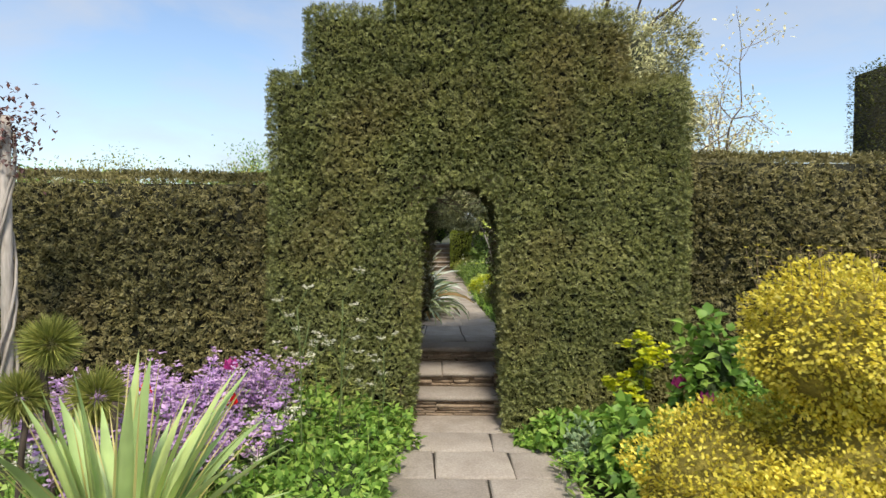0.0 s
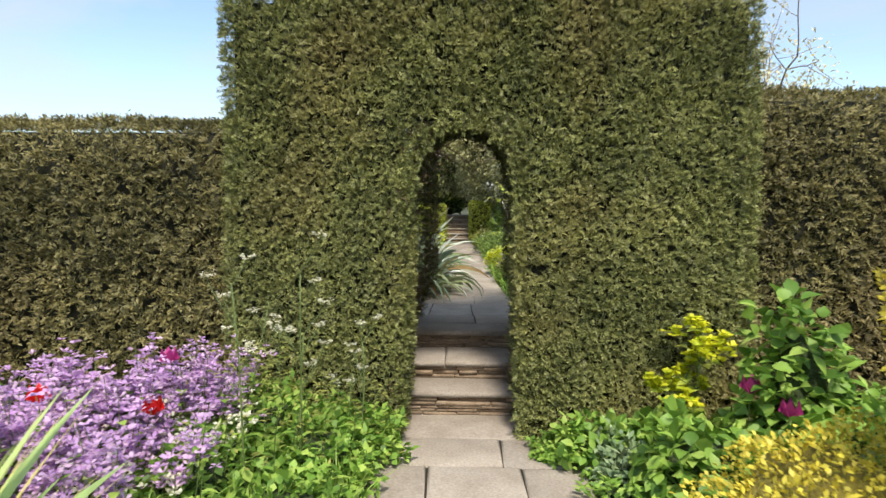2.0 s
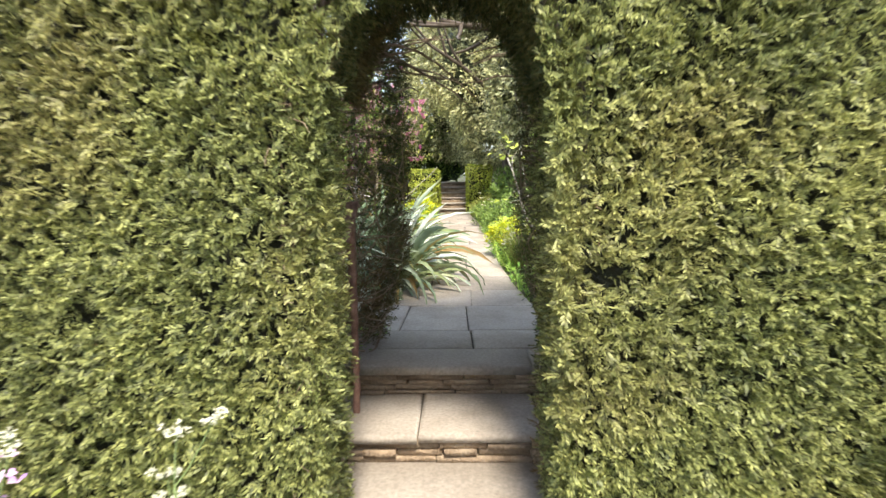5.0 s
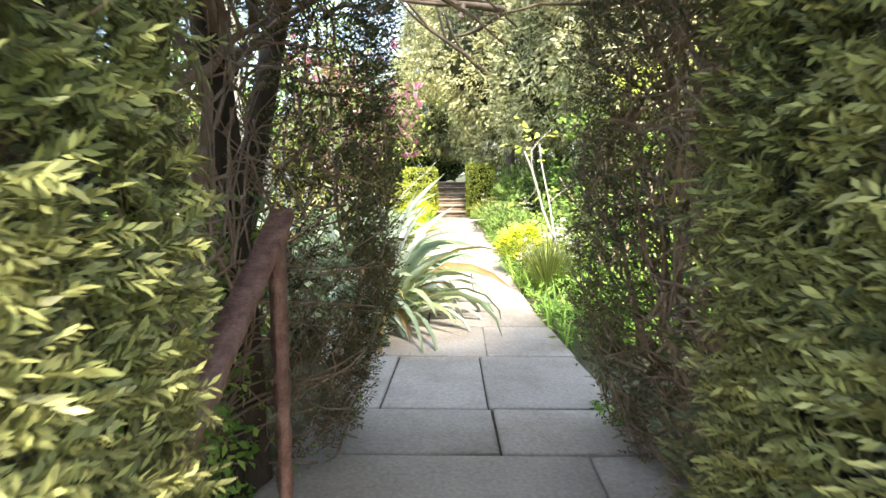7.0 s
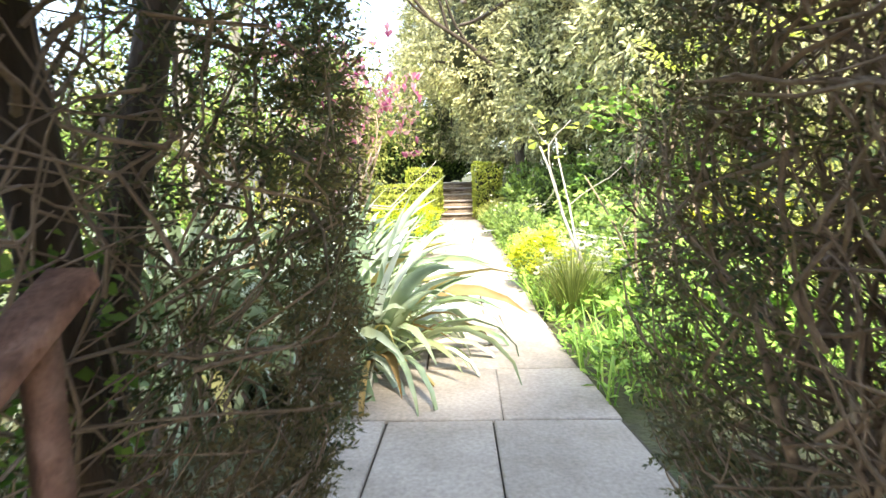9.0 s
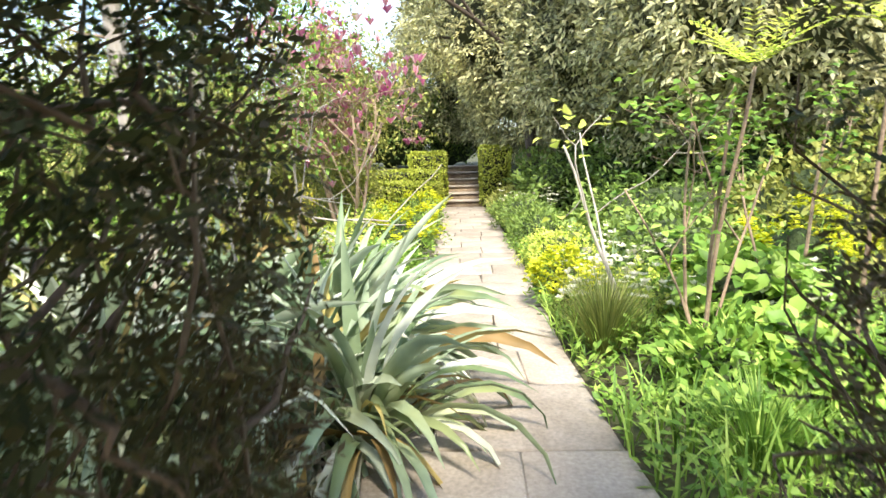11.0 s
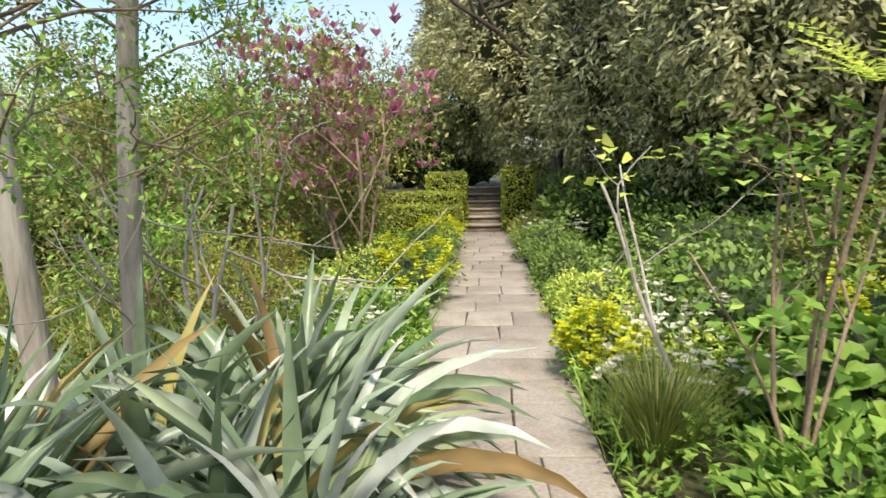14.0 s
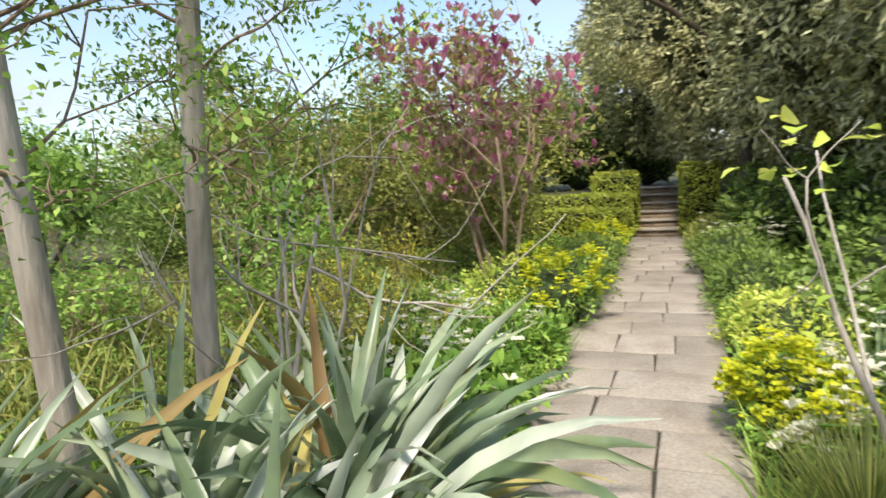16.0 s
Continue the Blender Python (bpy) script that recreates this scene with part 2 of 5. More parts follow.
def plan(x, y):
    """Paced plan of the beds to world metres: the beds before the gateway lie closer to it, those behind reach deeper."""
    if y < 0.3:
        return x * 0.945, float(np.interp(y, [-12, -3, -2, -1.3, 0], [-11.0, -2.25, -1.27, -0.62, -0.22]))
    if y < 2.4:
        return x, y
    k = float(np.interp(y, [2, 6, 8, 11, 15], [1, 0.99, 0.96, 0.92, 0.87]))
    o = float(np.interp(y, [2, 6, 8, 11, 15], [0, 0.07, 0.12, 0.19, 0.26]))
    return x * k + o, y + float(np.interp(y, [2, 3, 4, 5, 6, 8, 11, 15], [0.28, 0.37, 0.44, 0.48, 0.48, 0.4, 0.06, -0.7]))


def planned(p):
    out = np.array(p, dtype=float)
    for q in out:
        q[0], q[1] = plan(q[0], q[1])
    return out


def thing(name, place, label, category, group="", kind="", turn=0):
    ob = new(name)
    x, y = (place[0], place[1]) if place[0] == 0 and place[1] == 0 else plan(place[0], place[1])
    size = 0.93 if place[1] < -0.2 else 1.0
    ob.matrix_world = pose(x, y, place[2], 0, 0, turn) @ Matrix.Scale(size, 4)
    ob.empty_display_size = 0.1
    return tagged(ob, label, category, group, kind)


def part(name, geometry, mat, parent=None, label="", kind="", smooth=False):
    """One mesh object under a thing or part. geometry: (verts, quads), or a mesh to share."""
    me = geometry if isinstance(geometry, bpy.types.Mesh) else quad_mesh(name, *geometry)
    if not me.materials:
        me.materials.append(mat)
    if smooth:
        me.polygons.foreach_set("use_smooth", np.ones(len(me.polygons), dtype=bool))
    ob = new(name, me)
    ob.parent = parent
    return tagged(ob, label, "", "", kind)


def leaf_quads(base, way, up, length, width, fold=0.2, belly=0.5):
    """Leaves as folded four-cornered blades."""
    n = len(base)
    way, up = unit(way), np.broadcast_to(up, base.shape)
    side = unit(np.cross(way, up))
    nrm = np.cross(side, way)
    length, width = np.broadcast_to(length, n)[:, None], np.broadcast_to(width, n)[:, None]
    mid = base + way * length * belly
    v = np.stack([base, mid + side * width / 2 + nrm * fold * width, base + way * length, mid - side * width / 2 + nrm * fold * width], 1)
    return v.reshape(-1, 3), np.arange(4 * n).reshape(-1, 4)


def broad_quads(base, way, up, length, width, fold=0.15, droop=0.25):
    """Broad leaves in three facets a side, bent down at the tip."""
    n = len(base)
    way, up = unit(way), np.broadcast_to(up, base.shape)
    side = unit(np.cross(way, up))
    nrm = np.cross(side, way)
    length, width = np.broadcast_to(length, n)[:, None], np.broadcast_to(width, n)[:, None]
    rows = []
    for s, w, d in ((0, 0.1, 0), (0.3, 0.9, 0.02), (0.6, 0.95, 0.3), (1, 0.06, 1)):
        c = base + way * length * s - nrm * droop * length * d
        rows += [c - side * width / 2 * w + nrm * fold * width * w, c, c + side * width / 2 * w + nrm * fold * width * w]
    v = np.stack(rows, 1).reshape(-1, 3)
    one = np.array([[3 * k + j, 3 * k + j + 1, 3 * k + j + 4, 3 * k + j + 3] for k in range(3) for j in range(2)])
    return v, (one[None] + (np.arange(n) * 12)[:, None, None]).reshape(-1, 4)


def blades(base, azimuth, rise, bend, length, width, segs=6, keel=0.25, twist=0.0):
    """Sword and grass leaves that arch over; keeled along the middle."""
    n = len(base)
    length, width = np.broadcast_to(length, n), np.broadcast_to(width, n)
    h = np.stack([np.cos(azimuth), np.sin(azimuth), np.zeros(n)], 1)
    side0 = np.stack([-np.sin(azimuth), np.cos(azimuth), np.zeros(n)], 1)
    p = base.copy()
    rows = []
    for k in range(segs + 1):
        s = k / segs
        e = rise - bend * s ** 1.4
        d = h * np.cos(e)[:, None] + np.array([0, 0, 1.0]) * np.sin(e)[:, None]
        nrm = -h * np.sin(e)[:, None] + np.array([0, 0, 1.0]) * np.cos(e)[:, None]
        tw = np.broadcast_to(twist, n) * s
        side = side0 * np.cos(tw)[:, None] + nrm * np.sin(tw)[:, None]
        nrm = np.cross(d, side)
        w = (width * (0.75 + 0.5 * s if s < 0.45 else 1.0 * (1 - ((s - 0.45) / 0.55) ** 1.7) + 0.02))[:, None]
        rows += [p - side * w / 2 + nrm * keel * w, p, p + side * w / 2 + nrm * keel * w]
        p = p + d * (length / segs)[:, None]
    v = np.stack(rows, 1).reshape(-1, 3)
    one = np.array([[3 * k + j, 3 * k + j + 1, 3 * k + j + 4, 3 * k + j + 3] for k in range(segs) for j in range(2)])
    return v, (one[None] + (np.arange(n) * 3 * (segs + 1))[:, None, None]).reshape(-1, 4)


def tube(points, radii, sides=6):
    pts = np.asarray(points, dtype=float)
    radii = np.broadcast_to(radii, len(pts))
    d = unit(np.gradient(pts, axis=0))
    ref = np.array([0.31, 0.95, 0.05]) if abs(d[0][2]) > 0.6 else np.array([0, 0.05, 1.0])
    a = unit(np.cross(d, ref))
    b = np.cross(d, a)
    ang = np.arange(sides) / sides * 2 * math.pi
    ring = a[:, None] * np.cos(ang)[None, :, None] + b[:, None] * np.sin(ang)[None, :, None]
    v = (pts[:, None] + ring * radii[:, None, None]).reshape(-1, 3)
    f = [[i * sides + j, i * sides + (j + 1) % sides, (i + 1) * sides + (j + 1) % sides, (i + 1) * sides + j] for i in range(len(pts) - 1) for j in range(sides)]
    if sides >= 4:
        top = (len(pts) - 1) * sides
        for j in range(1, sides - 2, 2):
            f.append([top, top + j, top + j + 1, top + min(j + 2, sides - 1)])
    return v, np.array(f)


def wander(rng, start, way, length, steps=5, wobble=0.2, lift=0.0):
    p, d = np.array(start, dtype=float), np.array(way, dtype=float)
    d = d / np.linalg.norm(d)
    out = [p.copy()]
    for _ in range(steps):
        d = d + rng.normal(0, wobble, 3) + np.array([0, 0, lift])
        d = d / np.linalg.norm(d)
        p = p + d * length / steps
        out.append(p.copy())
    return np.array(out)


def branching(rng, start, way, length, radius, depth, wobble=0.18, spread=0.8, lift=0.05, kids=3, shrink=0.62, sides=6):
    """A limb and its boughs: tapered tubes, and the points on the twigs where leaves grow, with their ways."""
    line = wander(rng, start, way, length, 5, wobble, lift)
    pieces = [tube(line, np.linspace(radius, radius * 0.55, len(line)), sides if depth > 1 else 4)]
    tips, ways = [], []
    if depth == 0:
        for k in range(2, len(line)):
            tips.append(line[k])
            ways.append(line[k] - line[k - 1])
        return pieces, tips, ways
    for k in range(kids):
        i = int(rng.integers(2, len(line)))
        d = unit(line[i] - line[i - 1]) + rng.normal(0, spread, 3)
        p, t, w = branching(rng, line[i], d, length * shrink * rng.uniform(0.75, 1.2), radius * 0.5, depth - 1, wobble, spread, lift, kids, shrink, sides)
        pieces += p
        tips += t
        ways += w
    return pieces, tips, ways


def cuboid(x0, x1, y0, y1, z0, z1):
    v = np.array([(x, y, z) for z in (z0, z1) for y in (y0, y1) for x in (x0, x1)], dtype=float)
    return v, np.array([[0, 2, 3, 1], [4, 5, 7, 6], [0, 1, 5, 4], [2, 6, 7, 3], [0, 4, 6, 2], [1, 3, 7, 5]])


def slab(rng, corners, z, thick, chamfer=0.012, wear=0.008):
    """A flagstone with worn arrises over four corners in plan."""
    c = np.asarray(corners, dtype=float) + rng.normal(0, wear, (4, 2))
    mid = c.mean(0)
    inner = mid + (c - mid) * (1 - chamfer * 2 / np.maximum(np.abs(c - mid).mean(), 0.05))
    tilt = rng.normal(0, 0.0025, 4)
    v = np.concatenate([np.c_[c, np.full(4, z - thick)], np.c_[c, np.full(4, z - chamfer * 0.7) + tilt], np.c_[inner, np.full(4, z) + tilt]])
    f = [[3, 2, 1, 0]] + [[k, (k + 1) % 4, 4 + (k + 1) % 4, 4 + k] for k in range(4)] + [[4 + k, 4 + (k + 1) % 4, 8 + (k + 1) % 4, 8 + k] for k in range(4)] + [[8, 9, 10, 11]]
    return v, np.array(f)


def lump(rng, centre, size, rough=0.12, rings=10, segs=16):
    """A closed uneven body inside a crown of leaves."""
    v, f = [], []
    for i in range(rings + 1):
        th = math.pi * (0.02 + 0.96 * i / rings)
        for j in range(segs):
            ph = 2 * math.pi * j / segs
            d = np.array([math.sin(th) * math.cos(ph), math.sin(th) * math.sin(ph), math.cos(th)])
            r = 1 + rough * noise.noise(Vector(d * 2.2) + Vector((centre[0], centre[1], 0))) * 2
            v.append(np.array(centre) + d * np.array(size) * r)
    for i in range(rings):
        for j in range(segs):
            f.append([i * segs + j, (i + 1) * segs + j, (i + 1) * segs + (j + 1) % segs, i * segs + (j + 1) % segs])
    return np.array(v), np.array(f)


def sprays(rng, base, out, count=12, length=0.026, width=0.007, reach=0.055):
    """Yew sprays: needles in two ranks along short shoots that stand out from the surface."""
    n = len(base)
    d = unit(out * 0.75 + rng.normal(0, 0.55, (n, 3)) + np.array([0, 0, 0.15]))
    nrm = unit(out + rng.normal(0, 0.5, (n, 3)) + np.array([0, 0, 0.5]))
    side = unit(np.cross(d, nrm))
    b, w, u = [], [], []
    for k in range(count):
        s = (k // 2) / max(1, count // 2)
        b.append(base + d * reach * s)
        w.append(d * 0.75 + side * (0.8 if k % 2 else -0.8) * (1 - 0.4 * s) + rng.normal(0, 0.12, (n, 3)))
        u.append(nrm)
    m = n * count
    return leaf_quads(np.concatenate(b), np.concatenate(w), np.concatenate(u), length * rng.uniform(0.6, 1.25, m), width * rng.uniform(0.7, 1.3, m))


def bumpy(rng_seed, p, n, depth=0.05, scale=1.6):
    """Pushes points of a clipped face in and out in soft swells and hollows."""
    out = np.empty(len(p))
    off = Vector((rng_seed * 3.1, 0, 0))
    for i, q in enumerate(p):
        v = Vector(q)
        out[i] = noise.noise(v * scale + off) * depth + noise.noise(v * scale * 4 + off) * depth * 0.55
    return p + n * out[:, None]


def face_points(rng, origin, u, v, density, keep=None):
    """Random points over a rectangle from origin along u and v."""
    u, v = np.array(u, dtype=float), np.array(v, dtype=float)
    n = int(np.linalg.norm(u) * np.linalg.norm(v) * density)
    ab = rng.random((n, 2))
    p = np.array(origin, dtype=float) + ab[:, :1] * u + ab[:, 1:] * v
    if keep is not None:
        p = p[keep(p)]
    nrm = np.cross(u, v)
    return p, np.broadcast_to(nrm / np.linalg.norm(nrm), p.shape)


def shell_points(rng, centre, size, count, low=-1.0, rough=0.15, seed=0):
    """Points and outward ways on an uneven ellipsoid."""
    d = unit(rng.normal(0, 1, (count, 3)))
    d = d[d[:, 2] > low]
    r = np.array([1 + rough * 2 * noise.noise(Vector(q * 2.3) + Vector((seed, 0, 0))) for q in d])
    return np.array(centre) + d * np.array(size) * r[:, None], d


LOWER, UPPER = 0.0, 0.53


# ---- ground ----
def ground_height(x, y):
    h = LOWER - 0.03 + (UPPER - LOWER) * min(1, max(0, (y - 1.5) / 0.1))
    if y > 15.25:
        h += min(0.84, (y - 15.25) * 0.42)
    return h


def ground_mesh():
    xs = np.array(sorted({*np.arange(-10, 10.1, 0.5).tolist(), -4000, -900, -200, -60, -30, -18, -13, 13, 18, 30, 60, 200, 900, 4000}))
    ys = np.array(sorted({*np.arange(-12, 24.1, 0.5).tolist(), 1.5, 1.6, 15.25, 18.1, -4000, -900, -200, -60, -30, -18, 30, 40, 60, 200, 900, 4000}))
    v = []
    for y in ys:
        for x in xs:
            near = abs(x) < 11 and -13 < y < 25
            bump = 0.03 * noise.noise(Vector((x * 0.9, y * 0.9, 0))) if near and not (-1.2 < x < 1.2) else 0
            v.append((x, y, ground_height(x, y) - 0.03 + bump))
    w = len(xs)
    f = [[j * w + i, j * w + i + 1, (j + 1) * w + i + 1, (j + 1) * w + i] for j in range(len(ys) - 1) for i in range(w - 1)]
    return np.array(v), np.array(f)


tagged(part("ground", ground_mesh(), SOIL), "dark garden soil with moss and litter", "ground", "", "structure")


# ---- yew gateway ----
ARCH_L, ARCH_R, ARCH_SPRING, ARCH_TOP = -0.40, 0.42, 1.93, 2.33
FRONT = 0.0


def arch_half_open(p):
    """True where a point of the front face is hedge, not opening or sky."""
    x, z = p[:, 0], p[:, 2]
    mid, half = (ARCH_L + ARCH_R) / 2, (ARCH_R - ARCH_L) / 2
    curve = ARCH_SPRING + (ARCH_TOP - ARCH_SPRING) * np.sqrt(np.clip(1 - ((x - mid) / (half * 0.86)) ** 2, 0, 1))
    hole = (x > ARCH_L + 0.05 * np.clip(z - 0.7, 0, 1.4) - 0.03) & (x < ARCH_R - 0.03 * np.clip(z - 0.7, 0, 1.4)) & (z < curve)
    top = np.select([(x > -0.69) & (x < 0.95), (x > -1.44) & (x < 1.56), (x > -1.9) & (x < 2.4)], [4.5, 3.97, 3.36], 0)
    left, right = -1.80 + 0.015 * (3.4 - z), 2.13 + 0.03 * (3.4 - z)
    return ~hole & (z < top) & (x > left) & (x < right)


def gate_hedge():
    rng = rng_of(11)
    gate = thing("yew_gateway", (0, 0, 0), "tall clipped yew gateway with stepped top and arched opening", "hedge")
    # Solid blocks coloured as the shade behind the sprays.
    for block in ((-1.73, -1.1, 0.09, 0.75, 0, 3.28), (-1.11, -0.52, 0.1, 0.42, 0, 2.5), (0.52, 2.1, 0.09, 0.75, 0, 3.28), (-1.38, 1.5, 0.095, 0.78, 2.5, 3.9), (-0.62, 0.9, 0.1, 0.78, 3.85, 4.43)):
        part("inner_growth", cuboid(*block), HEDGE_SHADE, gate)
    p, n = face_points(rng, (-1.95, FRONT, 0.0), (4.3, 0, 0), (0, 0, 4.6), 2700, arch_half_open)
    hollow = np.exp(-(((p[:, 0] - 0.56) / 0.11) ** 2 + ((p[:, 2] - 1.3) / 0.05) ** 2))
    p = bumpy(1, p, n, 0.045)
    p[:, 1] += hollow * 0.16 + rng.uniform(-0.01, 0.05, len(p))
    sets = [(p, n)]
    for (o, u, v, dens) in (((-1.78, 0.8, 0), (0, -0.8, 0), (0, 0, 3.36), 1100), ((2.2, 0.0, 0), (0, 0.8, 0), (-0.07, 0, 3.36), 1100),
                            ((-1.79, 0.0, 3.36), (0.36, 0, 0), (0, 0.8, 0), 1200), ((1.55, 0.0, 3.36), (0.58, 0, 0), (0, 0.8, 0), 1200),
                            ((-1.44, 0.0, 3.97), (0.76, 0, 0), (0, 0.8, 0), 1200), ((0.94, 0.0, 3.97), (0.62, 0, 0), (0, 0.8, 0), 1200),
                            ((-1.44, 0.8, 3.34), (0, -0.8, 0), (0, 0, 0.63), 1100), ((1.56, 0.0, 3.34), (0, 0.8, 0), (0, 0, 0.63), 1100),
                            ((-0.69, 0.8, 3.95), (0, -0.8, 0), (0, 0, 0.55), 1100), ((0.95, 0.0, 3.95), (0, 0.8, 0), (0, 0, 0.55), 1100),
                            ((-0.69, 0.0, 4.5), (1.64, 0, 0), (0, 0.8, 0), 800)):
        q, m = face_points(rng, o, u, v, dens)
        sets.append((bumpy(2, q, m, 0.03), m))
    for x, turn, deep in ((ARCH_L - 0.03, 1, 0.46), (ARCH_R + 0.03, -1, 0.62)):
        o, u = ((x, 0.0, 0.0), (0, deep, 0)) if turn > 0 else ((x, deep, 0.0), (0, -deep, 0))
        q, m = face_points(rng, o, u, (0, 0, ARCH_SPRING + 0.15), 2300)
        q[:, 0] -= turn * 0.05 * np.clip(1 - q[:, 2] / 0.8, 0, 1)
        q[:, 0] += turn * rng.uniform(-0.05, 0.02, len(q))
        sets.append((bumpy(3, q, m, 0.04), m))
    part("clipped_foliage", joined([sprays(rng, q, m) for q, m in sets]), YEW, gate, kind="stuff")
    # Arch lining in the darkened needles: its shade is partly colour.
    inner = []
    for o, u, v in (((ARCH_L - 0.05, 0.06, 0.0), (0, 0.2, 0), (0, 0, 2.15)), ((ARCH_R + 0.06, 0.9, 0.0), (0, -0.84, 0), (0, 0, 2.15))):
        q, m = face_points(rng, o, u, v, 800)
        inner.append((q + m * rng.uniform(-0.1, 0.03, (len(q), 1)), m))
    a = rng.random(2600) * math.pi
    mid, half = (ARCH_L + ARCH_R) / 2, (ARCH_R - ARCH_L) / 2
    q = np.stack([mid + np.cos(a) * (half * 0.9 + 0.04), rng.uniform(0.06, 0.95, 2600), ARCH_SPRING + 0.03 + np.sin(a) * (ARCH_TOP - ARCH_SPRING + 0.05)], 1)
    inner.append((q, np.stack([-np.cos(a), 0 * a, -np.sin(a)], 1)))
    part("shaded_foliage", joined([sprays(rng, q, m) for q, m in inner]), YEW_SHADED, gate, kind="stuff")
    twigs = []
    for k in range(650):
        sx = 1 if k % 2 else -1
        x = (ARCH_R + 0.06 if sx > 0 else ARCH_L - 0.06)
        s = (x + sx * 0.08, rng.uniform(0.05, 0.9 if sx > 0 else 0.3), rng.uniform(0.15, 2.0))
        twigs.append(tube(wander(rng, s, (-sx * 0.6, rng.normal(0, 0.8), rng.normal(0.15, 0.5)), rng.uniform(0.08, 0.2), 4, 0.55), (0.0035, 0.003, 0.0025, 0.002, 0.0012), 3))
    part("bare_twiggery", joined(twigs), TWIG, gate, kind="stuff")
    for x, y, r in ((-0.98, 0.6, 0.07), (-0.85, 0.85, 0.055), (-1.05, 0.4, 0.05)):
        line = wander(rng, (x, y, -0.1), (rng.normal(0, 0.03), rng.normal(0, 0.03), 1), 3.0, 7, 0.03)
        part("trunk", tube(line, np.linspace(r, r * 0.7, len(line)), 9), BARK, gate, smooth=True)


gate_hedge()


# ---- low hedges either side ----
def side_hedge(x0, x1, top, seed, label, front=0.4):
    rng = rng_of(seed)
    lo, hi = min(x0, x1), max(x0, x1)
    hedge = thing("yew_hedge", (0, 0, 0), label, "hedge", "clipped yew hedges")
    # Block behind the needles, coloured as the hedge's inner shade.
    part("inner_growth", cuboid(lo + 0.05, hi - 0.05, front + 0.09, front + 1.0, 0, top - 0.09), HEDGE_SHADE, hedge)
    sets = []
    near = 3.6
    edge = (lo, lo + near, hi) if abs(lo) < abs(hi) else (lo, hi - near, hi)
    for a, b in zip(edge, edge[1:]):
        dens = 1100 if (min(abs(a), abs(b)) < 2.9) else 380
        p, n = face_points(rng, (a, front, 0.0), (b - a, 0, 0), (0, 0, top), dens)
        k = np.clip((p[:, 2] - top + 0.3) / 0.3, 0, 1)
        p = bumpy(seed, p, n, 0.1, 1.0)
        p[:, 1] += k ** 2 * 0.16 + rng.uniform(-0.01, 0.06, len(p))
        sets.append((p, n))
        p, n = face_points(rng, (a, front + 0.12, top), (b - a, 0, 0), (0, 0.9, 0), dens * 0.6)
        sets.append((bumpy(seed + 1, p, n, 0.05, 1.2), n))
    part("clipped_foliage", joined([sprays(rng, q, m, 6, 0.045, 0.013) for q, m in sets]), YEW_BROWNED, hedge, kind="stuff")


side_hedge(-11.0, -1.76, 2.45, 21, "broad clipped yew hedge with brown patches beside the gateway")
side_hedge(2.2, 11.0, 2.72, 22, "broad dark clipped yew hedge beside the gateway")


